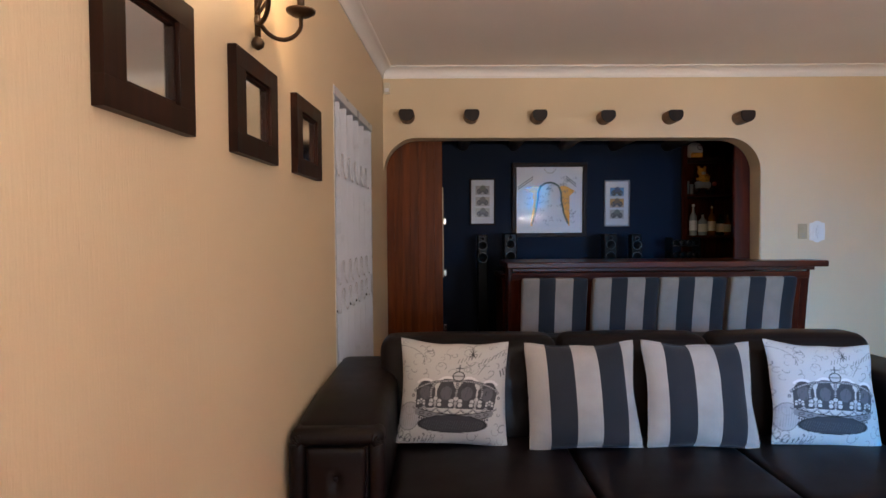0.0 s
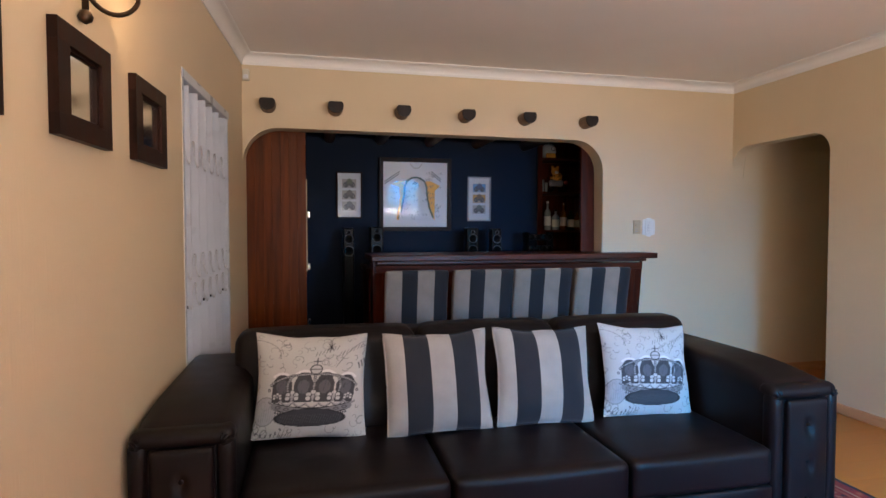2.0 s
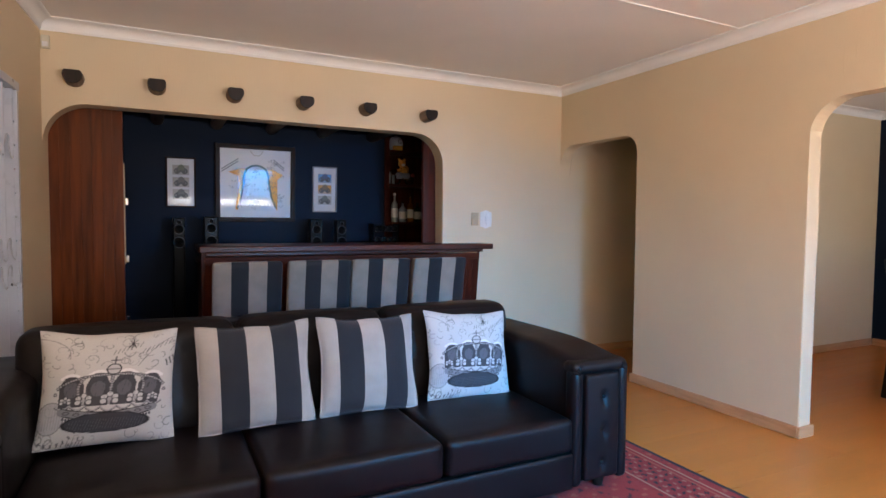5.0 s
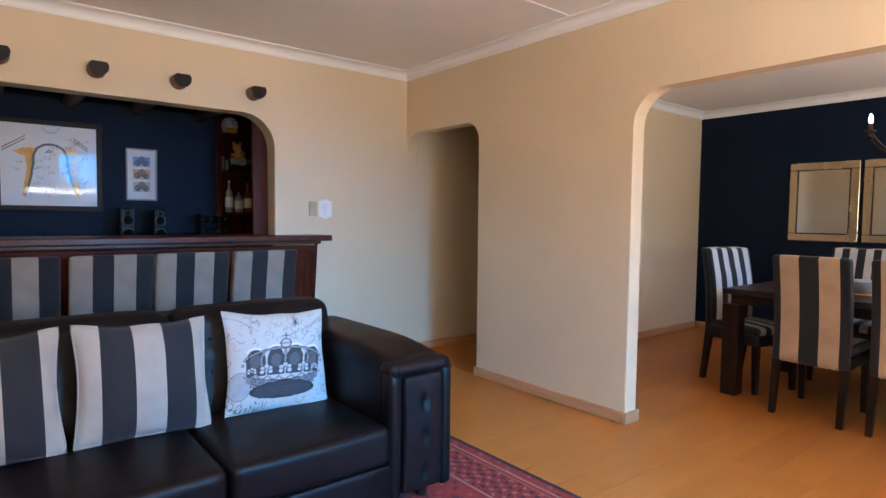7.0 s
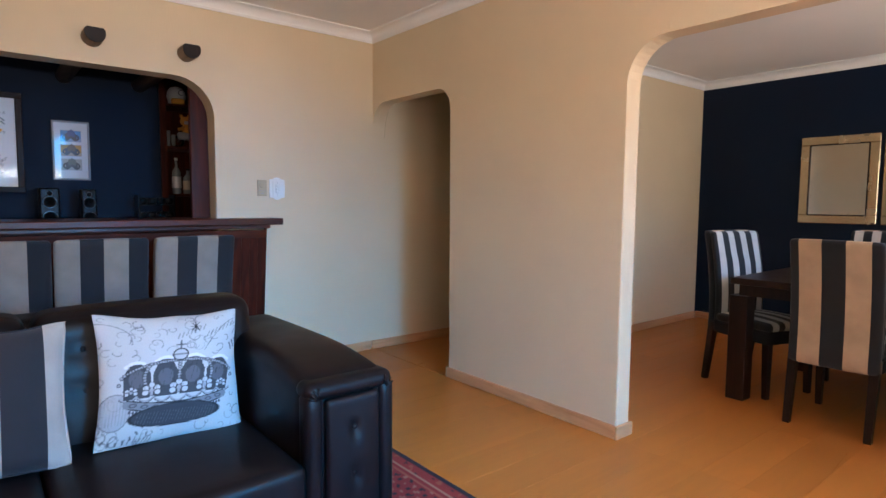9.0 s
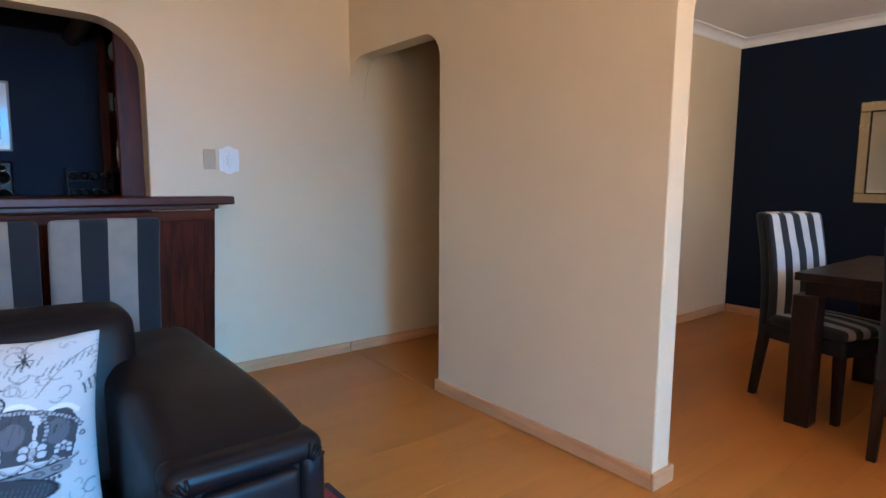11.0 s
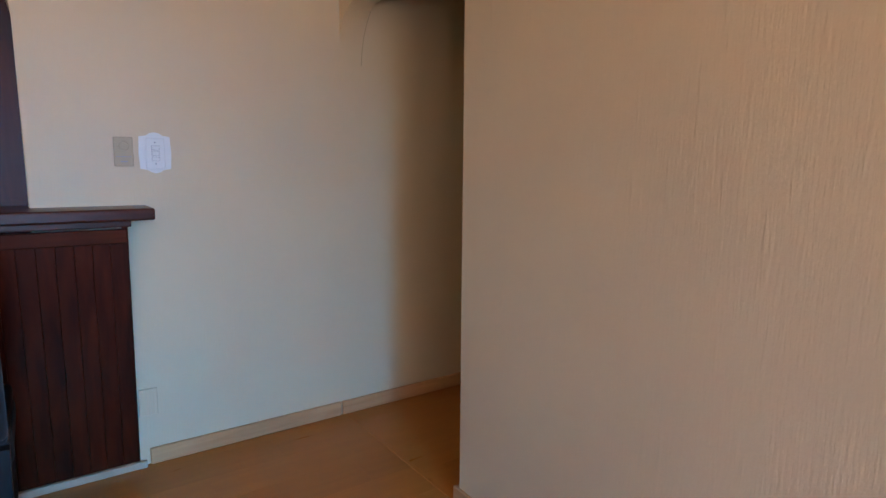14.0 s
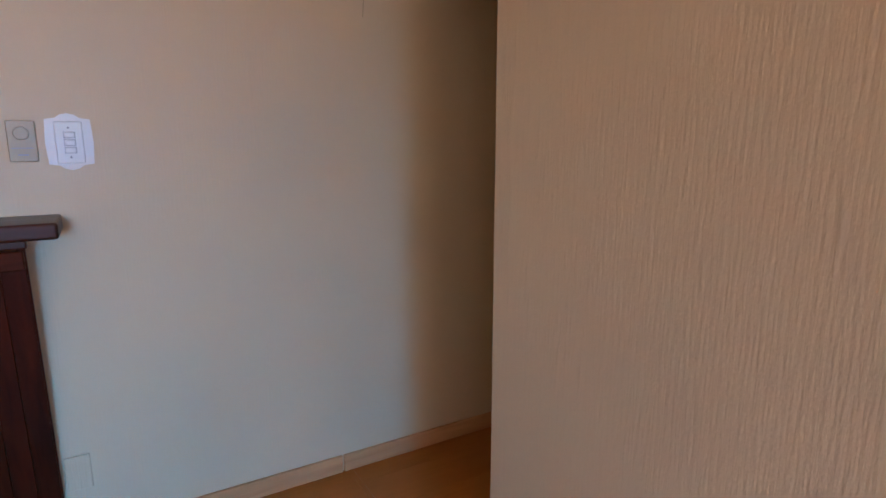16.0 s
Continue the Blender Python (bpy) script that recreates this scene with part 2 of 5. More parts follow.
CEDAR = wood("orange_cedar_boards", (0.062, 0.0115, 0.0012), (0.15, 0.034, 0.0034), rough=0.3, spec=0.14, scale=20, coat=0.0, vary=0.25)
LOG = wood("dark_pole", (0.12, 0.075, 0.048), (0.30, 0.20, 0.13), rough=0.6, along=(1, 0.1, 1), scale=30)
WENGE = wood("wenge", (0.007, 0.003, 0.002), (0.022, 0.009, 0.006), rough=0.35, scale=30, coat=0.0)
FRAMEWOOD = wood("dark_frame_wood", (0.009, 0.0035, 0.002), (0.030, 0.010, 0.0055), rough=0.4, spec=0.12, scale=34, coat=0.0)
LEATHER = mat("brown_leather", (0.0064, 0.0040, 0.0042), rough=0.44, var=0.25, scale=7, fine=210, bump=0.3, dist=0.0008, spec=0.19)
IRON = mat("bronzed_iron", (0.045, 0.026, 0.014), rough=0.42, metal=0.7, var=0.3, scale=20, fine=200, bump=0.2)
BLACK = mat("black_plastic", (0.003, 0.003, 0.0034), spec=0.08, rough=0.3, var=0.15, fine=200, bump=0.1)
CHROME = mat("chrome", (0.6, 0.62, 0.65), rough=0.15, metal=1.0, var=0.05, bump=0)
DIM_CHROME = mat("dim_chrome", (0.10, 0.105, 0.11), rough=0.3, metal=1.0, var=0.2, scale=30, bump=0)
GOLD = mat("champagne_frame", (0.62, 0.50, 0.33), rough=0.25, metal=0.8, var=0.08, fine=120, bump=0.05)
MIRROR = mat("mirror_silver", (0.88, 0.88, 0.86), rough=0.13, metal=1.0, var=0.01, bump=0)
BEIGE_PL = mat("beige_plastic", (0.42, 0.33, 0.20), rough=0.4, var=0.05, bump=0.05)
WHITE_PL = mat("white_plastic", (0.74, 0.74, 0.72), rough=0.35, var=0.03, bump=0.03)
GREY_PL = mat("grey_mark", (0.30, 0.30, 0.32), rough=0.5, bump=0)
MAT_BOARD = mat("white_mount_board", (0.72, 0.71, 0.72), rough=0.7, var=0.03, bump=0.02)
CREAM_C, CHAR_C = (0.23, 0.19, 0.155), (0.0055, 0.0065, 0.010)
CHARCOAL = mat("charcoal_cloth", CHAR_C, rough=0.85, var=0.2, scale=9, fine=420, bump=0.3, dist=0.001)
STRIPE_BAR = striped("bar_chair_stripe", CREAM_C, CHAR_C, (-0.105, 0.0, 0.115), True)
# tan puts the warm shade on the chair rears into the cloth's colour
STRIPE_DIN_BACK = striped("dining_chair_back_warm_shade", (0.42, 0.30, 0.195), CHAR_C, (-0.165, -0.055, 0.055, 0.165), False)
STRIPE_DIN = striped("dining_chair_stripe", (0.50, 0.49, 0.48), CHAR_C, (-0.185, -0.132, -0.080, -0.028, 0.028, 0.080, 0.132, 0.185), False)
STRIPE_CUSH = striped("cushion_stripe", (0.32, 0.29, 0.26), (0.007, 0.0085, 0.013), (-0.152, -0.042, 0.064, 0.176), True)
CROWN_PRINT = printed("crown_print_cotton")
ART_PRINT = printed("paper_print", rough=0.45, coat=0.2, bump=0)
RUG_PRINT = printed("rug_wool", rough=0.95, weave=500, bump=0.8)
BULB = glow("lit_bulb", (1.0, 0.72, 0.40), 8)
PANE = glass("window_glass")
GREEN_GLASS = glass("green_bottle_glass", (0.05, 0.13, 0.06), 0.05, 0.4)
CLEAR_GLASS = glass("clear_bottle_glass", (0.55, 0.62, 0.62), 0.04, 0.5)
AMBER_GLASS = glass("amber_bottle_glass", (0.35, 0.13, 0.02), 0.05, 0.4)
LABEL = mat("paper_label", (0.65, 0.60, 0.48), rough=0.7, var=0.15, bump=0)
ORANGE = mat("orange_plush", (0.80, 0.36, 0.05), rough=0.8, var=0.2, bump=0.3)
REDP = mat("red_paint", (0.35, 0.04, 0.02), rough=0.4, bump=0)
PALE = mat("pale_plinth", (0.50, 0.36, 0.25), rough=0.5, var=0.1)
# dark colour so that the gaps in the gate read as unlit
GATE_BACK = mat("gate_back_dark", (0.05, 0.06, 0.09), rough=0.7, var=0.2, scale=3, fine=60)
GRASS = mat("lawn", (0.05, 0.09, 0.03), rough=0.9, var=0.4, scale=1.5, fine=60, bump=0.5, dist=0.02)
PAVE = mat("pale_paving", (0.58, 0.50, 0.42), rough=0.85, var=0.15, scale=2, fine=50)
TERRA = mat("orange_paving", (0.35, 0.17, 0.09), rough=0.8, var=0.2, scale=3, fine=70)


# ---------------------------------------------------------------- mesh helpers
def link_mesh(name, bm, material, smooth=False):
    bmesh.ops.recalc_face_normals(bm, faces=bm.faces)
    me = bpy.data.meshes.new(name)
    bm.to_mesh(me)
    bm.free()
    me.materials.append(material)
    if smooth:
        for p in me.polygons:
            p.use_smooth = True
    return new(name, me)


def part(name, bm, material, parent, label="", smooth=False, m=None):
    ob = link_mesh(name, bm, material, smooth)
    ob.parent = parent
    if m is not None:
        ob.matrix_basis = m
    if label:
        tagged(ob, label)
    return ob


def thing(name, m, label, category, group="", kind=""):
    ob = new(name)
    ob.empty_display_size = 0.1
    ob.matrix_basis = m
    return tagged(ob, label, category, group, kind)


def structure(name, bm, material, label, category="", smooth=False):
    return tagged(link_mesh(name, bm, material, smooth), label, category, kind="structure")


def box(x0, x1, y0, y1, z0, z1, bevel=0.0, seg=2, bm=None):
    bm = bmesh.new() if bm is None else bm
    vs = bmesh.ops.create_cube(bm, size=1)["verts"]
    bmesh.ops.scale(bm, vec=(x1 - x0, y1 - y0, z1 - z0), verts=vs)
    bmesh.ops.translate(bm, vec=((x0 + x1) / 2, (y0 + y1) / 2, (z0 + z1) / 2), verts=vs)
    if bevel:
        es = list({e for v in vs for e in v.link_edges})
        bmesh.ops.bevel(bm, geom=es, offset=bevel, segments=seg, profile=0.5, affect='EDGES')
    return bm


def cyl(r0, r1, p0, p1, seg=24, bm=None):
    bm = bmesh.new() if bm is None else bm
    p0, p1 = Vector(p0), Vector(p1)
    vs = bmesh.ops.create_cone(bm, cap_ends=True, segments=seg, radius1=r0, radius2=r1, depth=(p1 - p0).length)["verts"]
    q = (p1 - p0).to_track_quat('Z', 'Y').to_matrix().to_4x4()
    bmesh.ops.transform(bm, matrix=Matrix.Translation((p0 + p1) / 2) @ q, verts=vs)
    return bm


def tube(points, r, seg=8, bm=None):
    """A round bar bent through the points."""
    bm = bmesh.new() if bm is None else bm
    pts = [Vector(p) for p in points]
    rings = []
    for i, p in enumerate(pts):
        d = (pts[min(i + 1, len(pts) - 1)] - pts[max(i - 1, 0)]).normalized()
        q = d.to_track_quat('Z', 'Y').to_matrix()
        rings.append([bm.verts.new(p + q @ Vector((r * math.cos(a), r * math.sin(a), 0))) for a in (2 * math.pi * k / seg for k in range(seg))])
    for a, b in zip(rings, rings[1:]):
        for k in range(seg):
            bm.faces.new((a[k], a[(k + 1) % seg], b[(k + 1) % seg], b[k]))
    bm.faces.new(rings[0][::-1])
    bm.faces.new(rings[-1])
    return bm


def lathe(profile, seg=24, bm=None, at=(0, 0, 0)):
    """A turned shape: radius and height pairs from the base up."""
    bm = bmesh.new() if bm is None else bm
    rings = [[bm.verts.new((at[0] + r * math.cos(2 * math.pi * k / seg), at[1] + r * math.sin(2 * math.pi * k / seg), at[2] + z)) for k in range(seg)] for r, z in profile]
    for a, b in zip(rings, rings[1:]):
        for k in range(seg):
            bm.faces.new((a[k], a[(k + 1) % seg], b[(k + 1) % seg], b[k]))
    bm.faces.new(rings[0][::-1])
    bm.faces.new(rings[-1])
    return bm


def puff(x0, x1, y0, y1, z0, z1, r, bulge=(0, 0, 0), cuts=12, bm=None):
    """A rounded, stuffed block; bulge: how far the middle of each pair of sides swells."""
    bm = bmesh.new() if bm is None else bm
    h = Vector(((x1 - x0) / 2, (y1 - y0) / 2, (z1 - z0) / 2))
    c = Vector(((x0 + x1) / 2, (y0 + y1) / 2, (z0 + z1) / 2))
    vs = bmesh.ops.create_cube(bm, size=2)["verts"]
    es = list({e for v in vs for e in v.link_edges})
    bmesh.ops.subdivide_edges(bm, edges=es, cuts=cuts, use_grid_fill=True)
    vs = list(bm.verts)
    for v in vs:
        u = v.co.copy()
        u = Vector([math.copysign(1 - (1 - abs(a)) ** 1.5, a) for a in u])
        p = Vector((u.x * h.x, u.y * h.y, u.z * h.z))
        inner = Vector([max(-(hh - r), min(hh - r, a)) for a, hh in zip(p, h)])
        d = p - inner
        if d.length > 1e-6:
            p = inner + d.normalized() * min(r, d.length if max(abs(a) for a in u) < 0.999 else r)
        for k in range(3):
            o = [j for j in range(3) if j != k]
            p[k] += math.copysign(bulge[k], u[k]) * (abs(u[k]) ** 3) * (1 - u[o[0]] ** 2) * (1 - u[o[1]] ** 2)
        v.co = c + p
    return bm


def arch(bm, cx, cz, r, a0, a1, n=10):
    return [(cx + r * math.cos(radians(a0 + (a1 - a0) * k / n)), cz + r * math.sin(radians(a0 + (a1 - a0) * k / n))) for k in range(n + 1)]


def cut_wall(outline, t0, t1, axis, soft, opening):
    """A wall from its outline in (along, up), between t0 and t1 across; edges whose ends satisfy opening are rounded by soft."""
    bm = bmesh.new()
    put = (lambda a, z, t: (a, t, z)) if axis == "x" else (lambda a, z, t: (t, a, z))
    front = [bm.verts.new(put(a, z, t0)) for a, z in outline]
    back = [bm.verts.new(put(a, z, t1)) for a, z in outline]
    bm.faces.new(front)
    bm.faces.new(back[::-1])
    n = len(outline)
    for i in range(n):
        j = (i + 1) % n
        bm.faces.new((front[i], back[i], back[j], front[j]))
    if soft:
        es = []
        for ring in (front, back):
            for i in range(n):
                if opening(outline[i]) and opening(outline[(i + 1) % n]):
                    es.append(bm.edges.get((ring[i], ring[(i + 1) % n])))
        bmesh.ops.bevel(bm, geom=[e for e in es if e], offset=soft, segments=4, profile=0.5, affect='EDGES')
    return bm


def sweep_cornice(a, b, side, z, size=0.075):
    """A coved cornice along a straight wall from a to b; side points into the room."""
    bm = bmesh.new()
    a, b, s = Vector((*a, 0)), Vector((*b, 0)), Vector((*side, 0))
    prof = [(0, -size), (0.008, -size), (0.010, -size + 0.010)]
    prof += [(0.012 + (size - 0.022) * (1 - math.cos(radians(t))), -size + 0.012 + (size - 0.022) * math.sin(radians(t))) for t in range(0, 91, 10)]
    prof += [(size - 0.004, -0.008), (size, -0.006), (size, 0), (0, 0)]
    ends = [[bm.verts.new(p + s * u + Vector((0, 0, z + v))) for u, v in prof] for p in (a, b)]
    n = len(prof)
    for i in range(n):
        j = (i + 1) % n
        bm.faces.new((ends[0][i], ends[0][j], ends[1][j], ends[1][i]))
    bm.faces.new(ends[0])
    bm.faces.new(ends[1][::-1])
    return bm


# ---------------------------------------------------------------- drawing on meshes
class Canvas:
    """A small drawing board in numpy; u to the right, v up, both from 0 to 1."""

    def __init__(self, w, h, aspect, ground):
        self.u, self.v = np.meshgrid((np.arange(w) + 0.5) / w, (np.arange(h) + 0.5) / h)
        self.aspect = aspect
        self.c = np.ones((h, w, 3)) * np.array(ground)
        self.px = 1.0 / w

    def blend(self, mask, colour, alpha=1.0):
        m = np.clip(mask, 0, 1)[..., None] * alpha
        self.c = self.c * (1 - m) + np.array(colour) * m

    def line(self, pts, width, colour, alpha=1.0):
        best = np.full(self.u.shape, 9.0)
        for (x0, y0), (x1, y1) in zip(pts, pts[1:]):
            dx, dy = x1 - x0, (y1 - y0) / self.aspect
            px, py = self.u - x0, (self.v - y0) / self.aspect
            t = np.clip((px * dx + py * dy) / max(dx * dx + dy * dy, 1e-9), 0, 1)
            best = np.minimum(best, np.hypot(px - t * dx, py - t * dy))
        self.blend((width / 2 - best) / self.px + 0.5, colour, alpha)

    def ellipse(self, cx, cy, rx, ry, colour, alpha=1.0, ring=0.0):
        d = np.hypot((self.u - cx) / rx, (self.v - cy) / ry)
        if ring:
            self.blend((ring / 2 - abs(d - 1) * min(rx, ry)) / self.px + 0.5, colour, alpha)
        else:
            self.blend((1 - d) * min(rx, ry) / self.px + 0.5, colour, alpha)

    def rect(self, x0, x1, y0, y1, colour, alpha=1.0):
        m = np.minimum(np.minimum(self.u - x0, x1 - self.u), np.minimum(self.v - y0, y1 - self.v)) / self.px + 0.5
        self.blend(m, colour, alpha)

    def curve(self, f, a, b, width, colour, alpha=1.0, n=24):
        self.line([f(a + (b - a) * k / n) for k in range(n + 1)], width, colour, alpha)

    def poly(self, pts, colour, alpha=1.0):
        inside = np.zeros(self.u.shape, bool)
        for (x0, y0), (x1, y1) in zip(pts, pts[1:] + pts[:1]):
            cross = ((y0 > self.v) != (y1 > self.v)) & (self.u < (x1 - x0) * (self.v - y0) / (y1 - y0 + 1e-12) + x0)
            inside ^= cross
        self.blend(inside.astype(float), colour, alpha)

    def sample(self, u, v):
        h, w = self.u.shape
        i = np.clip((np.asarray(v) * h).astype(int), 0, h - 1)
        j = np.clip((np.asarray(u) * w).astype(int), 0, w - 1)
        return self.c[i, j]


def grid_print(name, canvas, place, nu, nv, material, smooth=True):
    """A sheet of nu by nv cells laid by place(u, v), with the canvas printed on it."""
    us, vs = np.meshgrid(np.linspace(0, 1, nu + 1), np.linspace(0, 1, nv + 1))
    us, vs = us.ravel(), vs.ravel()
    co = np.array([place(a, b) for a, b in zip(us, vs)])
    k = np.arange(nu * nv)
    i0 = (k // nu) * (nu + 1) + k % nu
    faces = np.stack([i0, i0 + 1, i0 + nu + 2, i0 + nu + 1], 1)
    me = bpy.data.meshes.new(name)
    me.from_pydata(co.tolist(), [], faces.tolist())
    at = me.color_attributes.new("print", 'FLOAT_COLOR', 'POINT')
    rgb = np.ones((len(us), 4))
    rgb[:, :3] = canvas.sample(us, vs)
    at.data.foreach_set("color", rgb.ravel())
    me.materials.append(material)
    for p in me.polygons:
        p.use_smooth = smooth
    return me

# ---------------------------------------------------------------- structure
CZ = 2.545
NY, FY, EX, SY = 4.88, 6.25, 4.807, -1.2
DX, DY = 8.26, 3.91   # dining room: navy wall, north wall
WEST = pose(0.72, 4.88, 0, 0, 0, -3.15)   # frame of the slanting west wall: x into the room, y north along it


def west(x, y, z=0.0):
    return WEST @ Matrix.Translation((x, y, z))


n_out = [(0.724, 1.78)] + arch(None, 0.974, 1.78, 0.25, 180, 90)[1:] + arch(None, 3.31, 1.77, 0.25, 90, 0) + [(3.56, 0), (7.6, 0), (7.6, 2.62), (0.5, 2.62), (0.5, 1.78)]
structure("wall_north", cut_wall(n_out, NY, NY + 0.15, "x", 0.018, lambda p: 0.72 < p[0] < 3.565 and p[1] < 2.03), CREAM_N, "cream brushed plaster wall with a wide rounded bar opening", "wall")
e_out = [(SY, 0), (-0.6, 0), (-0.6, 1.81)] + arch(None, -0.4, 1.81, 0.2, 180, 90)[1:] + arch(None, 2.34, 1.805, 0.205, 90, 0)
e_out += [(2.545, 0), (3.905, 0), (3.905, 1.85)] + arch(None, 4.055, 1.85, 0.15, 180, 90)[1:] + arch(None, 4.70, 1.82, 0.18, 90, 0) + [(4.88, 2.62), (SY, 2.62)]
structure("wall_east", cut_wall(e_out, EX, EX + 0.115, "y", 0.010, lambda p: -0.61 < p[0] < 4.879 and p[1] < 2.02), CREAM, "cream brushed plaster wall with two rounded arches", "wall")
# west wall with the gate's doorway
G0, G1, GZ = -1.575, -0.525, 2.03
w_out = [(-6.3, 0), (G0, 0), (G0, GZ), (G1, GZ), (G1, 0), (0.3, 0), (0.3, 2.62), (-6.3, 2.62)]
w = structure("wall_west", cut_wall(w_out, 0.0, -0.22, "y", 0.008, lambda p: G0 - 0.01 < p[0] < G1 + 0.01 and p[1] < 2.1), CREAM_W, "cream plaster wall with a gated doorway", "wall")
w.matrix_basis = WEST
# south wall, its windows behind the walker
s_bm = bmesh.new()
for x0, x1, z0, z1 in ((0.0, 1.15, 0, 2.62), (2.05, 2.40, 0, 2.62), (3.65, 5.55, 0, 2.62), (7.65, 8.41, 0, 2.62)):
    box(x0, x1, SY - 0.2, SY, z0, z1, bm=s_bm)
for x0, x1 in ((1.15, 2.05), (2.40, 3.65), (5.55, 7.65)):
    box(x0, x1, SY - 0.2, SY, 0, 0.06 if x0 < 5 else 0.45, bm=s_bm)
    box(x0, x1, SY - 0.2, SY, 2.05, 2.62, bm=s_bm)
structure("wall_south", s_bm, CREAM, "cream plaster wall with tall windows", "wall")
structure("wall_navy", box(DX, DX + 0.15, SY - 0.2, 4.05, 0, 2.62), NAVY, "navy painted dining room wall", "wall")
structure("wall_dining_north", box(EX + 0.115, DX, DY, 3.99, 0, 2.62), CREAM, "cream plaster wall between dining room and passage", "wall")
structure("wall_passage_end", box(7.6, 7.75, 3.99, 5.03, 0, 2.62), CREAM, "cream plaster wall closing the passage", "wall")
for nm, a in (("wall_bar_back", (0.3, 3.54, FY, FY + 0.35)), ("wall_bar_side", (4.15, 4.3, NY + 0.15, FY + 0.5)), ("wall_bar_left", (0.3, 0.45, NY + 0.15, FY)), ("wall_bar_niche", (3.54, 4.15, FY + 0.32, FY + 0.5))):
    structure(nm, box(*a, 0, 2.62), NAVY, "navy painted wall of the bar alcove", "wall")
structure("ceiling", box(0.0, 8.41, SY - 0.2, NY + 0.15, CZ, CZ + 0.08), CEIL, "pale matt painted ceiling board", "ceiling")
structure("ceiling_bar", box(0.3, 4.3, NY + 0.15, FY + 0.5, 2.36, 2.44), MAHOG, "dark wooden ceiling of the bar", "ceiling")
DZ = 2.471
structure("ceiling_dining", box(EX + 0.115, DX, SY, DY, DZ, CZ), CEIL, "pale matt dining room ceiling", "ceiling")
structure("ceiling_strip", box(0.6, EX - 0.07, 2.975, 3.0, CZ - 0.006, CZ), WHITE, "white cover strip over a ceiling joint", "trim")
for nm, a, b, s in (("cornice", (0.72, NY), (EX, NY), (0, -1)), ("cornice", (EX, SY), (EX, NY), (-1, 0)), ("cornice", (EX + 0.115, SY), (EX + 0.115, DY), (1, 0)),
                    ("cornice", (EX + 0.115, DY), (DX, DY), (0, -1)), ("cornice", (DX, SY), (DX, DY), (-1, 0)), ("cornice", (0.3, SY), (EX, SY), (0, 1))):
    structure(nm, sweep_cornice(a, b, s, DZ if a[0] > EX + 0.05 else CZ), WHITE, "white coved plaster cornice", "cornice")
c = structure("cornice", sweep_cornice((0, -6.2), (0, 0.02), (1, 0), CZ), WHITE, "white coved plaster cornice", "cornice")
c.matrix_basis = WEST
BB = 0.072


def skirting(x0, x1, y0, y1):
    structure("baseboard", box(x0, x1, y0, y1, 0.0, BB, 0.004, 1), PINE, "varnished pine skirting board", "skirting")


skirting(3.90, 4.78, NY - 0.015, NY)
skirting(4.785, 7.6, NY - 0.015, NY)
skirting(EX - 0.015, EX, 2.545, 3.92)
skirting(EX - 0.015, EX + 0.13, 2.53, 2.545)
skirting(EX, EX + 0.115, 3.905, 3.92)
skirting(EX + 0.115, EX + 0.13, 2.545, DY - 0.015)
skirting(EX + 0.13, DX - 0.015, DY - 0.015, DY)
skirting(DX - 0.015, DX, SY, DY - 0.015)
skirting(0.5, EX, SY, SY + 0.015)
b0 = structure("baseboard", box(0, 0.015, -6.0, G0 - 0.02, 0, BB, 0.004, 1), PINE, "varnished pine skirting board", "skirting")
b0.matrix_basis = WEST
structure("ground", box(-300, 300, -300, 300, -0.40, -0.12), GRASS, "flat lawn around the house", "ground")
structure("floor_slab", box(0.0, 8.41, SY - 0.2, FY + 0.5, -0.12, -0.012), PALE, "screed under the wooden floor", "floor")
structure("terrace", box(-2.4, 0.3, -2, 7, -0.115, -0.04), TERRA, "terracotta paving outside the gate", "paving")
# added wall and roof that block the sky, so the gate's gaps stay dark
wp = structure("sky_block_wall", box(-1.35, -1.2, -3.4, 1.2, -0.1, 2.6), GATE_BACK, "unseen dark wall added to block the sky behind the gate", "wall")
wp.matrix_basis = WEST
wr = structure("patio_roof", box(-1.35, -0.22, -3.4, 1.2, 2.6, 2.7), MAHOG, "unseen roof added to keep the gate gaps dark", "roof")
wr.matrix_basis = WEST
structure("wall_crack", tube([(4.972, NY, 2.0), (4.949, NY, 1.935), (4.932, NY, 1.87), (4.923, NY, 1.80), (4.918, NY, 1.74)], 0.0016, 5), BEIGE_PL, "hairline crack in the plaster", "crack")
# added reflector: pale ground that throws sun up to the ceiling
structure("bounce_paving", box(-1, 9.5, -9, SY - 0.2, -0.116, -0.05), PAVE, "unseen pale paving added to bounce sun in through the windows", "paving")
structure("threshold_strip", box(EX - 0.008, EX + 0.012, 3.92, 4.865, 0.0, 0.004, 0.0015, 1), FLOOR, "thin wooden cover strip between floors", "trim")

LEAF = mat("garden_leaf", (0.07, 0.11, 0.035), rough=0.5, var=0.5, scale=3, fine=40, bump=0)
BARK = mat("garden_bark", (0.10, 0.07, 0.05), rough=0.9, var=0.3, scale=8, fine=60, bump=0.6, dist=0.01)


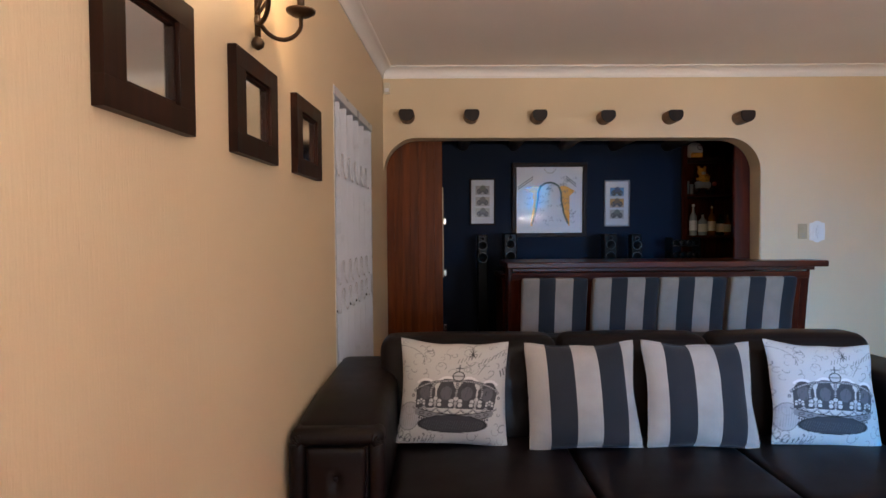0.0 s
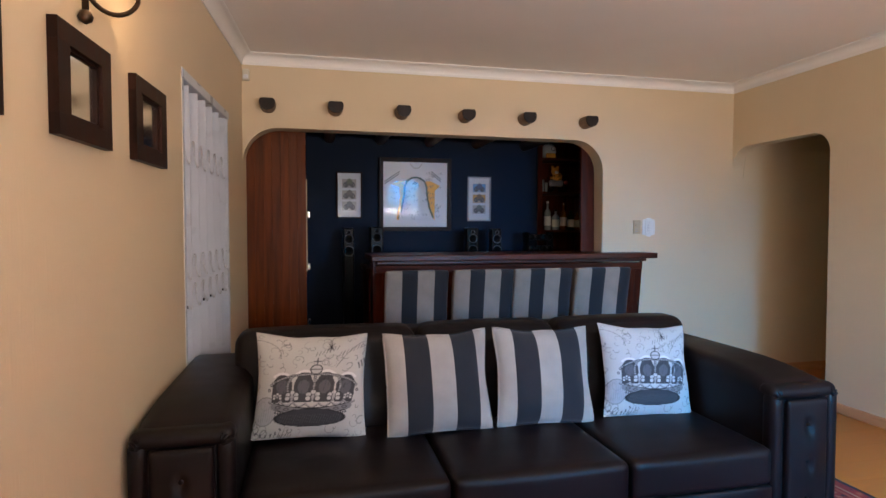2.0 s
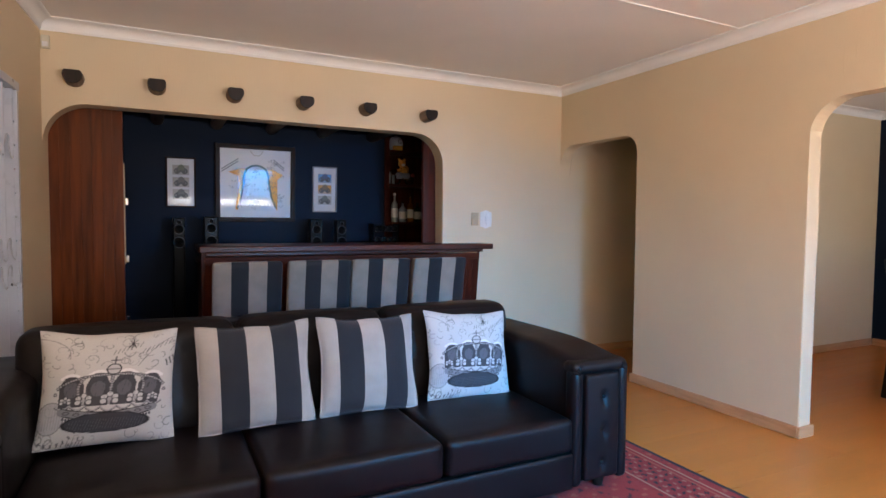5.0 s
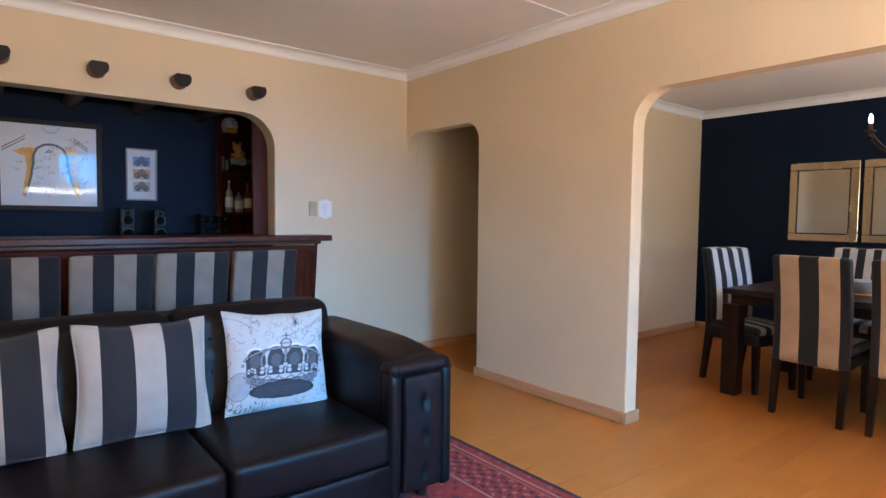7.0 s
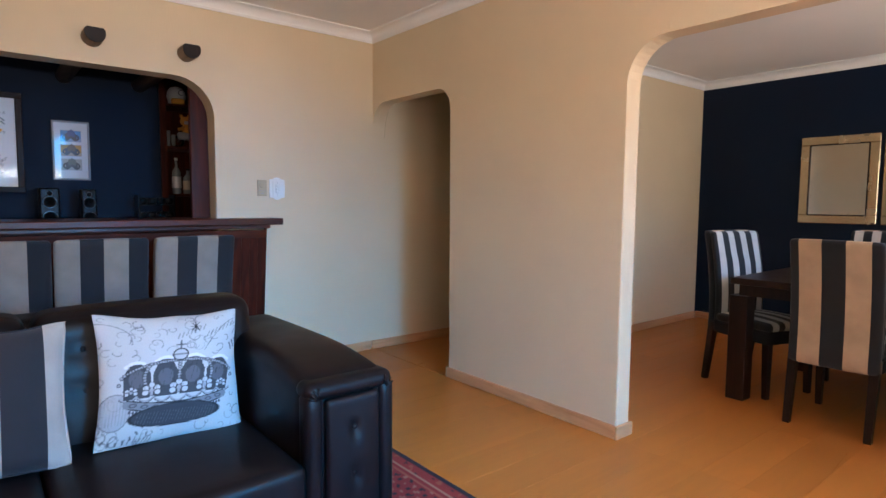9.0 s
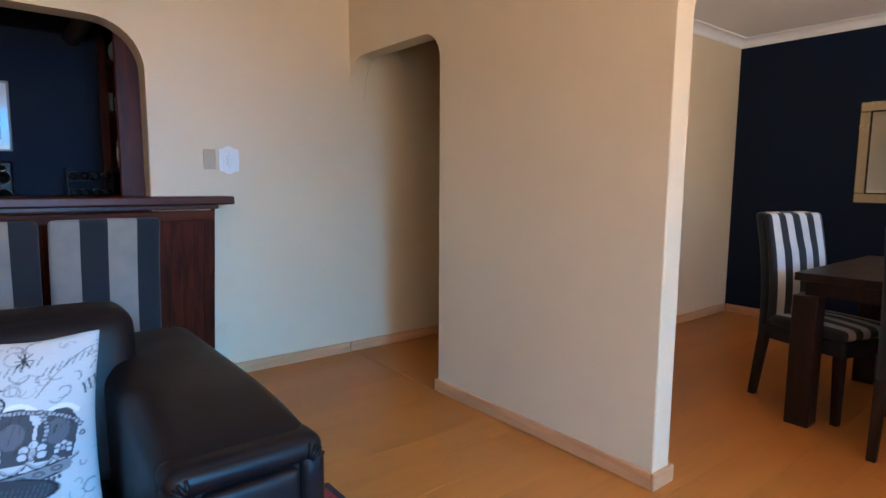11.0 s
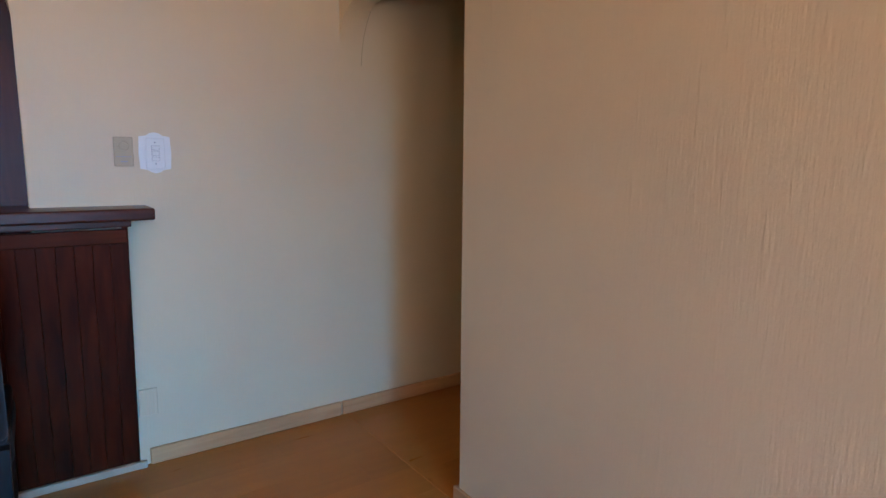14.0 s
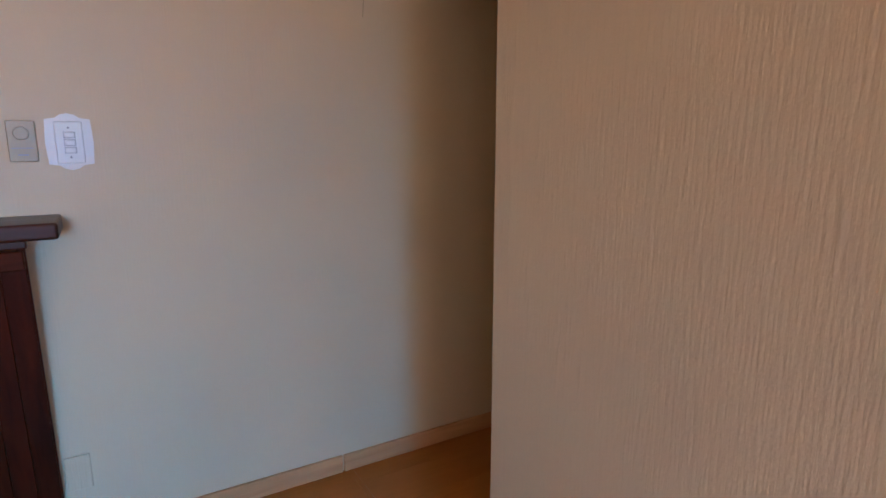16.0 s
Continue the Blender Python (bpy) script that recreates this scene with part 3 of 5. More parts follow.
def garden_tree(x, y, h, spread, seed):
    """A broad tree: tapered trunk, limbs, and a loose crown of single leaves in clumps."""
    q = random.Random(seed)
    t = thing("garden_tree", pose(x, y, -0.12), "leafy green garden tree outside the windows", "tree", "garden trees")
    trunk = bmesh.new()
    tube([(0, 0, 0), (0.05, 0.02, h * 0.25), (0.0, 0.06, h * 0.5)], 0.11, 10, trunk)
    tips = []
    for k in range(9):
        a, z0 = 2 * math.pi * k / 9 + q.uniform(-0.3, 0.3), h * q.uniform(0.28, 0.5)
        reach = spread * q.uniform(0.5, 1.0)
        end = (reach * math.cos(a), reach * math.sin(a), h * q.uniform(0.5, 0.95))
        tube([(0.02, 0.03, z0), (end[0] * 0.5, end[1] * 0.5, z0 + (end[2] - z0) * 0.65), end], 0.035, 7, trunk)
        tips += [end, (end[0] * 0.6, end[1] * 0.6, z0 + (end[2] - z0) * 0.8)]
    part("trunk", trunk, BARK, t, smooth=True)
    crown = bmesh.new()
    for cx, cy, cz in tips:
        for _ in range(150):
            d = Vector((q.gauss(0, 0.34), q.gauss(0, 0.34), q.gauss(0, 0.26)))
            m = Matrix.Translation(Vector((cx, cy, cz)) + d) @ Euler((q.uniform(0, 6), q.uniform(0, 6), q.uniform(0, 6))).to_matrix().to_4x4()
            crown.faces.new([crown.verts.new(m @ Vector(p)) for p in ((-0.055, 0, 0), (0, -0.028, 0.012), (0.06, 0, 0), (0, 0.028, 0.012))])
    part("crown", crown, LEAF, t)


garden_tree(4.6, -8.2, 3.6, 1.5, 4)
garden_tree(1.2, -9.0, 3.2, 1.4, 8)
garden_tree(2.9, -12.5, 3.4, 1.6, 5)

# ---------------------------------------------------------------- windows and gate


def window(name, x0, x1, z0, z1):
    w = thing(name, pose((x0 + x1) / 2, SY - 0.06, z0), "white steel window with burglar bars", "window", kind="structure")
    hw, hh = (x1 - x0) / 2, z1 - z0
    fr = box(-hw, hw, -0.02, 0.02, 0, 0.045)
    box(-hw, hw, -0.02, 0.02, hh - 0.045, hh, bm=fr)
    for x in (-hw, hw - 0.045, -0.022):
        box(x, x + 0.045, -0.02, 0.02, 0.045, hh - 0.045, bm=fr)
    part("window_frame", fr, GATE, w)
    k = max(3, int((x1 - x0) / 0.16))
    for i in range(1, k):
        x = -hw + 2 * hw * i / k
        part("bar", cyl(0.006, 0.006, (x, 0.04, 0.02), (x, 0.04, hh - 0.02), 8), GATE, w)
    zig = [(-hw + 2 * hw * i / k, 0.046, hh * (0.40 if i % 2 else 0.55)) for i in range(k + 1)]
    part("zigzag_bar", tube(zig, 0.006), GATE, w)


window("window_1", 2.40, 3.65, 0.06, 2.05)
window("window_2", 5.55, 7.65, 0.45, 2.05)
# unseen window, added to let light reach the bar shelves
window("added_shelf_window", 1.15, 2.05, 0.06, 2.05)

# folding security gate in the west doorway
gate = thing("security_gate", west(-0.018, (G0 + G1) / 2), "white folding trellis security gate, pulled shut in the doorway", "gate")
gw = (G1 - G0) / 2
for y in (-gw + 0.015, gw - 0.015):
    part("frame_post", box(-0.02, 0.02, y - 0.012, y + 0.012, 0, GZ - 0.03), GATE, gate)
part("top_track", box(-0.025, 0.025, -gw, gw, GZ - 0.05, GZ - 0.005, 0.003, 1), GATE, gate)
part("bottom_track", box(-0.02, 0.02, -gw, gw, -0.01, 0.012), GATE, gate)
NB = 12
for i in range(NB):
    y = -gw + 0.05 + (2 * gw - 0.16) * i / (NB - 1)
    u = box(-0.034, -0.030, y - 0.020, y + 0.020, 0.03, GZ - 0.06)
    box(-0.030, 0.010, y - 0.020, y - 0.017, 0.03, GZ - 0.06, bm=u)
    box(-0.030, -0.010, y + 0.017, y + 0.020, 0.03, GZ - 0.06, bm=u)
    bmesh.ops.translate(u, vec=(0.012 if i % 2 else -0.010, 0, 0), verts=u.verts)
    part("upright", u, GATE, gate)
    for z in (0.92,) if i % 3 else ():
        part("slot", box(-0.004, 0.004, y - 0.0215, y - 0.0198, z, z + 0.014), BLACK, gate, "dark punched slot")
for zc in (0.45, 0.98, 1.12, 1.66):
    for i in range(NB - 1):
        y0 = -gw + 0.05 + (2 * gw - 0.16) * i / (NB - 1)
        y1 = y0 + (2 * gw - 0.16) / (NB - 1)
        sg = 0.045 if i % 2 else -0.045
        arc = [(0.015 + 0.006 * math.sin(math.pi * k / 10), y0 + (y1 - y0) * (0.5 + 0.46 * math.cos(math.pi * k / 10)), zc + sg * math.sin(math.pi * k / 10) * 1.3) for k in range(11)]
        part("scissor_link", tube(arc, 0.0034, 6), STEEL, gate, smooth=True)
for z in [0.12 + 0.13 * k for k in range(14)]:
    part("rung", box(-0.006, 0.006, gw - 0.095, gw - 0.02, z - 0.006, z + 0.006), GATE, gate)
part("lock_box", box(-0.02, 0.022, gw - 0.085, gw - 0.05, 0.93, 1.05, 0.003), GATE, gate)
doorframe = bmesh.new()
box(-0.20, 0.002, G0 - 0.0, G0 + 0.008, 0, GZ - 0.002, bm=doorframe)
box(-0.20, 0.002, G1 - 0.02, G1, 0, GZ - 0.002, bm=doorframe)
box(-0.20, 0.002, G0 + 0.008, G1 - 0.02, GZ - 0.012, GZ - 0.002, bm=doorframe)
df = structure("door_frame", doorframe, WHITE, "white painted door frame round the gate", "door frame")
df.matrix_basis = WEST

# ---------------------------------------------------------------- bar
# wooden shutters folded behind the opening
sh = thing("shutter", pose(0.0, NY + 0.175, 0), "orange-brown tongue-and-groove wooden folding shutter", "shutter")
for i in range(9):
    x = 0.60 + 0.0623 * i
    part("board", box(x, x + 0.0621, -0.018, 0.018, 0.0, 2.33, 0.0009, 1), CEDAR, sh)
# solid pale strip imitates the line of light along the shutter edge
part("edge_glint", box(1.161, 1.168, -0.02, 0.02, 0.97, 1.67), BEIGE_PL, sh, "pale strip standing in for a line of light")
for z in (1.38, 0.98, 0.55):
    part("bolt", box(1.168, 1.19, -0.02, 0.0, z, z + 0.05, 0.003, 1), CHROME, sh, "small steel bolt")
sh2 = thing("shutter", pose(0.0, NY + 0.175, 0), "reddish wooden shutter board beside the bar shelves", "shutter")
part("board", box(3.445, 3.60, -0.018, 0.018, 0.0, 2.33, 0.005, 1), MAHOG, sh2)
part("board", box(3.603, 3.75, -0.018, 0.018, 0.0, 2.33, 0.005, 1), MAHOG, sh2)
# pole beams
for x, z in ((0.902, 2.186), (1.378, 2.183), (1.875, 2.178), (2.372, 2.172), (2.866, 2.172), (3.392, 2.166)):
    r = 0.056
    seg = 18
    bm = bmesh.new()
    rings = []
    for y in (4.743, 4.75, 4.82, 4.95, 5.3, FY):
        k = 0.96 if y < 4.745 else 1.0
        rings.append([bm.verts.new((r * k * (1 + 0.05 * noise.noise(Vector((x * 9 + math.cos(2 * math.pi * i / seg), y * 3, math.sin(2 * math.pi * i / seg))))) * math.cos(2 * math.pi * i / seg), y - 4.88,
                                    r * k * (1 + 0.05 * noise.noise(Vector((x * 7 + math.sin(2 * math.pi * i / seg), y * 3, 3 + math.cos(2 * math.pi * i / seg))))) * math.sin(2 * math.pi * i / seg))) for i in range(seg)])
    for v in bm.verts:
        v.co.z = min(v.co.z, 0.52 * r)
    for a, b in zip(rings, rings[1:]):
        for i in range(seg):
            bm.faces.new((a[i], a[(i + 1) % seg], b[(i + 1) % seg], b[i]))
    bm.faces.new(rings[0][::-1])
    bm.faces.new(rings[-1])
    ob = tagged(link_mesh("pole_beam", bm, LOG, True), "round wooden pole with a sawn flat top and black end, sticking out of the wall", "beam", "pole beams over the bar")
    ob.matrix_basis = pose(x, 4.88, z)
    ob.data.materials.append(WENGE)
    for p in ob.data.polygons:
        if p.center.y < -0.133:
            p.material_index, p.use_smooth = 1, False

bar = thing("bar_counter", pose(0, 0, 0), "dark red mahogany bar counter with a sloping panelled front", "bar counter")
part("counter_top", box(1.62, 3.947, 4.672, 5.20, 1.055, 1.10, 0.008, 3), MAHOG_H, bar)
part("rail", box(1.665, 3.87, 4.715, 4.745, 1.030, 1.055, 0.004), MAHOG_H, bar)


def slanted(x0, x1, z0, z1, y_top, y_bot, thick, bevel=0.004):
    """A board on the sloping front: y_top at z 1.05, y_bot at the floor."""
    bm = box(x0, x1, 0, thick, z0, z1, bevel, 1)
    for v in bm.verts:
        v.co.y += y_bot + (y_top - y_bot) * v.co.z / 1.05
    return bm


nb = 38
for i in range(nb):
    x0 = 1.66 + (3.857 - 1.66) * i / nb
    x1 = 1.66 + (3.857 - 1.66) * (i + 1) / nb - 0.0003
    part("board", slanted(x0, x1, 0.03, 1.02, 4.750, 4.868, 0.02, 0.0014), MAHOG, bar)
part("back_panel", box(1.66, 3.55, 4.93, 4.96, 0.0, 1.05), MAHOG, bar)
part("head_rail", slanted(1.66, 3.857, 0.965, 1.02, 4.742, 4.860, 0.02), MAHOG_H, bar)
part("end_panel", slanted(3.841, 3.861, 0.0, 1.05, 4.752, 4.872, 0.02), MAHOG, bar)
part("end_panel", box(1.64, 1.66, 4.76, 4.96, 0.0, 1.05), MAHOG, bar)
part("plinth", box(1.66, 3.885, 4.848, 4.866, 0.0, 0.03, 0.003, 1), PALE, bar, "pale wooden strip at the floor")

# back counter with loudspeakers, far wall things
bc = thing("back_counter", pose(0, 0, 0), "dark low cabinet along the navy wall of the bar", "cabinet")
part("body", box(1.70, 3.53, 5.72, FY - 0.003, 0.0, 0.90), MAHOG, bc)
part("top", box(1.68, 3.535, 5.69, FY - 0.003, 0.90, 0.94, 0.005), MAHOG_H, bc)


def speaker(name, x, y, z0, z1, w, label):
    s = thing(name, pose(x, y, z0), label, "loudspeaker", "loudspeakers in the bar")
    h = z1 - z0
    part("cabinet", box(-w / 2, w / 2, -0.05, 0.06, 0, h, 0.012, 3), BLACK, s)
    for k, (zz, r) in enumerate(((h - 0.10, 0.040), (h - 0.21, 0.045), (h - 0.04, 0.018))):
        part("cone", lathe([(r, 0), (r, 0.006), (r * 0.9, 0.008), (r * 0.55, -0.006), (r * 0.28, -0.008), (r * 0.22, 0.002), (0.001, 0.005)], 24), BLACK, s, smooth=True, m=pose(0, -0.052, zz, 90))
        ring = part("trim_ring", tube([(r * math.cos(a), -0.06, zz + r * math.sin(a)) for a in (2 * math.pi * q / 24 for q in range(25))], 0.0030, 6), DIM_CHROME, s, "chrome ring", smooth=True)


speaker("loudspeaker", 1.785, 5.84, 0.94, 1.31, 0.12, "small black loudspeaker with chrome rings on the back cabinet")
speaker("loudspeaker", 2.70, 5.84, 0.94, 1.30, 0.12, "small black loudspeaker with chrome rings on the back cabinet")
speaker("loudspeaker", 2.94, 5.84, 0.94, 1.295, 0.10, "small black loudspeaker with chrome rings on the back cabinet")
speaker("tower_speaker", 1.53, 5.84, 0.0, 1.30, 0.095, "tall slim black floor-standing loudspeaker")

# shelf niche
shelf = thing("bar_shelf", pose(3.54, FY, 0), "dark red wooden shelf niche filled with bottles and figures", "shelf")
part("side_board", box(0.0, 0.05, -0.02, 0.31, 0.94, 2.35), MAHOG, shelf)
part("side_board", box(0.57, 0.60, -0.02, 0.31, 0.94, 2.35), MAHOG, shelf)
part("back_board", box(0.05, 0.57, 0.29, 0.318, 0.94, 2.35), MAHOG, shelf)
for z in (1.25, 1.66, 2.02):
    part("shelf_board", box(0.05, 0.57, -0.015, 0.29, z, z + 0.025, 0.003, 1), MAHOG_H, shelf)


def bottle(x, z, h, r, glass_m, cap, label, neck=0.32):
    b = thing("bottle", pose(3.54 + x, FY + 0.025, z), label, "bottle", "bottles on the bar shelf")
    part("glass", lathe([(r * 0.9, 0), (r, 0.01), (r, h * (0.92 - neck)), (r * 0.7, h * (1 - neck)), (r * 0.33, h * (1.07 - neck)), (r * 0.30, h * 0.92), (r * 0.36, h * 0.93)], 20), glass_m, b, smooth=True)
    part("cap", lathe([(r * 0.38, h * 0.93), (r * 0.38, h), (r * 0.30, h * 1.005)], 16), cap, b)
    part("label", lathe([(r + 0.0012, h * 0.16), (r + 0.0012, h * (0.80 - neck))], 24), LABEL if cap is not WHITE_PL else WHITE_PL, b, "paper label")


bottle(0.13, 1.275, 0.31, 0.036, CLEAR_GLASS, WHITE_PL, "clear glass spirit bottle with a white label and cap")
bottle(0.225, 1.275, 0.22, 0.042, CLEAR_GLASS, BLACK, "squat clear bottle with a pale label and black cap", 0.28)
bottle(0.315, 1.275, 0.29, 0.036, AMBER_GLASS, GOLD, "amber whisky bottle with a cream label and gold cap")
bottle(0.40, 1.275, 0.21, 0.036, GREEN_GLASS, BLACK, "green bottle with a cream label and dark cap", 0.25)
bottle(0.475, 1.275, 0.20, 0.030, AMBER_GLASS, GOLD, "small amber bottle with a cream label", 0.25)

hel = thing("display_helmet", pose(3.70, FY + 0.075, 2.045), "small white helmet with an orange chin on the top shelf", "helmet")
part("shell", lathe([(0.02, 0.0), (0.065, 0.02), (0.078, 0.07), (0.072, 0.115), (0.05, 0.148), (0.015, 0.160)], 20), WHITE_PL, hel, smooth=True)
part("chin", box(-0.06, 0.05, -0.085, -0.05, -0.0, 0.05, 0.012, 2), ORANGE, hel, "orange chin guard")
part("emblem", tube([(0.02 + 0.022 * math.cos(a), -0.078, 0.10 + 0.022 * math.sin(a)) for a in (radians(d) for d in range(60, 330, 20))], 0.003, 6), BLACK, hel)
fig = thing("toy_motorbike", pose(3.77, FY + 0.04, 1.685), "toy motorbike in grey and red with an orange plush tiger", "toy")
part("body", puff(-0.08, 0.08, -0.03, 0.03, 0.06, 0.13, 0.025, cuts=5), GREY_PL, fig, smooth=True)
for x in (-0.075, 0.075):
    part("wheel", tube([(x + 0.042 * math.cos(a), 0, 0.045 + 0.042 * math.sin(a)) for a in (2 * math.pi * q / 20 for q in range(21))], 0.011, 8), BLACK, fig, smooth=True)
    part("hub", lathe([(0.014, 0), (0.014, 0.008), (0.004, 0.012)], 14), CHROME, fig, smooth=True, m=pose(x, -0.012, 0.045, 90))
part("exhaust", tube([(-0.02, -0.035, 0.06), (0.05, -0.04, 0.045), (0.12, -0.04, 0.055)], 0.008), CHROME, fig, "chrome exhaust pipe", smooth=True)
part("handlebar", tube([(-0.075, -0.06, 0.16), (-0.06, 0.0, 0.15), (-0.075, 0.06, 0.16)], 0.005), CHROME, fig, smooth=True)
part("lamp", lathe([(0.02, 0), (0.022, 0.012), (0.005, 0.02)], 14), REDP, fig, m=pose(0.10, -0.03, 0.10, 90))
part("plush_body", puff(-0.035, 0.065, -0.04, 0.04, 0.115, 0.205, 0.035, cuts=6), ORANGE, fig, "orange plush body", smooth=True)
head = part("plush_head", puff(-0.055, 0.025, -0.05, 0.03, 0.185, 0.262, 0.036, cuts=6), ORANGE, fig, "orange plush head", smooth=True)
for x in (-0.045, 0.015):
    part("ear", puff(x - 0.013, x + 0.013, -0.02, 0.0, 0.250, 0.280, 0.009, cuts=4), ORANGE, head, smooth=True)
part("muzzle", puff(-0.035, 0.005, -0.064, -0.044, 0.192, 0.220, 0.009, cuts=4), LABEL, head, "cream muzzle", smooth=True)
for x in (-0.03, 0.05):
    part("plush_arm", tube([(x, -0.03, 0.17), (x - 0.03, -0.055, 0.15), (x - 0.055, -0.06, 0.145)], 0.014), ORANGE, fig, smooth=True)
for k in range(4):
    part("stripe", tube([(0.005 + 0.015 * k, -0.042, 0.13), (0.010 + 0.015 * k, -0.044, 0.16), (0.005 + 0.015 * k, -0.040, 0.19)], 0.003, 5), BLACK, fig, "dark fur stripe")
for x, h in ((3.615, 0.13), (3.655, 0.10)):
    g = thing("drinking_glass", pose(x, FY + 0.03, 1.685), "small clear drinking glass on the middle shelf", "glass", "glasses on the bar shelf")
    part("glass", lathe([(0.014, 0), (0.015, 0.004), (0.018, h), (0.0165, h), (0.013, 0.008), (0.002, 0.006)], 18), CLEAR_GLASS, g, smooth=True)

rack = thing("wine_rack", pose(3.40, 5.80, 0.94), "small black wire rack with bottle ends", "wine rack")
part("frame", box(-0.13, 0.13, 0.0, 0.16, 0.0, 0.012, 0.003, 1), BLACK, rack)
for i in range(4):
    for z in (0.16, 0.27):
        x = -0.095 + 0.063 * i
        part("bottle_end", lathe([(0.026, 0), (0.026, 0.15), (0.012, 0.155)], 14), BLACK, rack, smooth=True, m=pose(x, 0.16, z, 90))
        part("ring", tube([(x + 0.028 * math.cos(a), 0.0, z + 0.028 * math.sin(a)) for a in (2 * math.pi * q / 16 for q in range(17))], 0.0025, 5), DIM_CHROME, rack, smooth=True)
for x in (-0.128, 0.128):
    part("upright", box(x - 0.004, x + 0.004, 0.0, 0.16, 0.012, 0.32), BLACK, rack)
for z in (0.13, 0.24):
    part("wire", box(-0.128, 0.128, 0.0, 0.16, z - 0.006, z), BLACK, rack)

# ---------------------------------------------------------------- framed pictures


def framed(name, x, z, w, h, border, deep, frame_mat, sheet, label, glazed=True):
    """A glazed picture on the far bar wall: x and z of its middle."""
    f = thing(name, pose(x, FY - 0.012, z, 1.8), label, "picture")
    hw, hh, b = w / 2, h / 2, border
    bm = bmesh.new()
    box(-hw, hw, -deep, -0.001, -hh, -hh + b, 0.004, 2, bm)
    box(-hw, hw, -deep, -0.001, hh - b, hh, 0.004, 2, bm)
    box(-hw, -hw + b, -deep, -0.001, -hh + b, hh - b, 0.004, 2, bm)
    box(hw - b, hw, -deep, -0.001, -hh + b, hh - b, 0.004, 2, bm)
    part("frame", bm, frame_mat, f)
    me = grid_print("print", sheet, lambda u, v: ((u - 0.5) * (w - 2 * b + 0.004), -deep * 0.45, (v - 0.5) * (h - 2 * b + 0.004)), 110, int(110 * h / w), ART_PRINT)
    ob = new("print", me)
    ob.parent = f
    return f


# signed sports shirt
rng = np.random.RandomState(7)
cv = Canvas(260, 260, 1.0, (0.74, 0.73, 0.75))
GREEN, YEL, INK = (0.006, 0.05, 0.02), (0.80, 0.36, 0.0), (0.05, 0.05, 0.07)
cv.poly([(0.12, 0.66), (0.30, 0.72), (0.36, 0.70), (0.33, 0.55), (0.30, 0.30), (0.25, 0.10), (0.21, 0.12), (0.26, 0.45), (0.25, 0.60)], YEL)
cv.poly([(0.88, 0.64), (0.72, 0.72), (0.65, 0.70), (0.68, 0.55), (0.71, 0.32), (0.76, 0.11), (0.80, 0.10), (0.80, 0.40), (0.80, 0.55)], YEL)
cv.poly([(0.36, 0.70), (0.42, 0.76), (0.60, 0.76), (0.66, 0.70), (0.68, 0.52), (0.74, 0.20), (0.80, 0.10), (0.24, 0.10), (0.29, 0.28), (0.34, 0.52)], (0.70, 0.70, 0.72))
cv.line([(0.24, 0.14), (0.29, 0.30), (0.325, 0.50), (0.33, 0.62), (0.37, 0.71), (0.44, 0.755), (0.50, 0.765), (0.57, 0.755), (0.64, 0.71), (0.675, 0.62), (0.68, 0.50), (0.72, 0.30), (0.78, 0.15)], 0.026, GREEN)
for k in range(2):
    cv.line([(0.03, 0.70 - 0.035 * k), (0.25, 0.85 - 0.035 * k)], 0.012, INK)
    cv.line([(0.75, 0.86 - 0.035 * k), (0.90, 0.74 - 0.035 * k)], 0.012, INK)
cv.line([(0.42, 0.97), (0.47, 0.91), (0.55, 0.91), (0.60, 0.97)], 0.008, (0.35, 0.30, 0.25))
for k in range(3):
    cv.line([(0.46 + 0.02 * k, 0.66), (0.49 + 0.02 * k, 0.70 - 0.01 * k)], 0.012, INK)
for k in range(48):
    x, y = rng.uniform(0.12, 0.88), rng.uniform(0.15, 0.85)
    a = rng.uniform(-0.5, 0.5)
    cv.curve(lambda t: (x + 0.07 * t * math.cos(a) - 0.012 * math.sin(9 * t), y + 0.07 * t * math.sin(a) + 0.016 * math.sin(14 * t + k)), 0, 1, 0.005, INK, 0.65, 14)
framed("framed_shirt", 2.222, 1.634, 0.735, 0.73, 0.042, 0.045, FRAMEWOOD, cv, "square dark-framed signed white sports shirt with green and gold")


def bike_sheet(grounds, seed):
    q = np.random.RandomState(seed)
    s = Canvas(120, 220, 220 / 120, (0.60, 0.59, 0.62))
    for k, g in enumerate(grounds):
        y0 = 0.66 - 0.255 * k
        s.rect(0.19, 0.81, y0, y0 + 0.205, (0.35, 0.33, 0.32))
        s.rect(0.205, 0.795, y0 + 0.008, y0 + 0.197, g)
        s.rect(0.205, 0.795, y0 + 0.008, y0 + 0.06, tuple(0.5 * v + 0.18 for v in g))
        cy = y0 + 0.075
        for x in (0.36, 0.64):
            s.ellipse(x, cy, 0.085, 0.046, (0.03, 0.03, 0.035), ring=0.03)
        s.line([(0.36, cy), (0.45, cy + 0.05), (0.60, cy + 0.045), (0.64, cy)], 0.07, (0.05, 0.045, 0.05))
        s.line([(0.42, cy + 0.06), (0.52, cy + 0.09), (0.60, cy + 0.06)], 0.06, tuple(0.25 * v + q.uniform(0.0, 0.05) for v in g))
    return s


framed("framed_photos", 1.565, 1.622, 0.25, 0.455, 0.014, 0.022, FRAMEWOOD, bike_sheet([(0.30, 0.27, 0.25), (0.33, 0.30, 0.26), (0.38, 0.36, 0.33)], 1), "narrow frame with three brownish motorbike photos on white board")
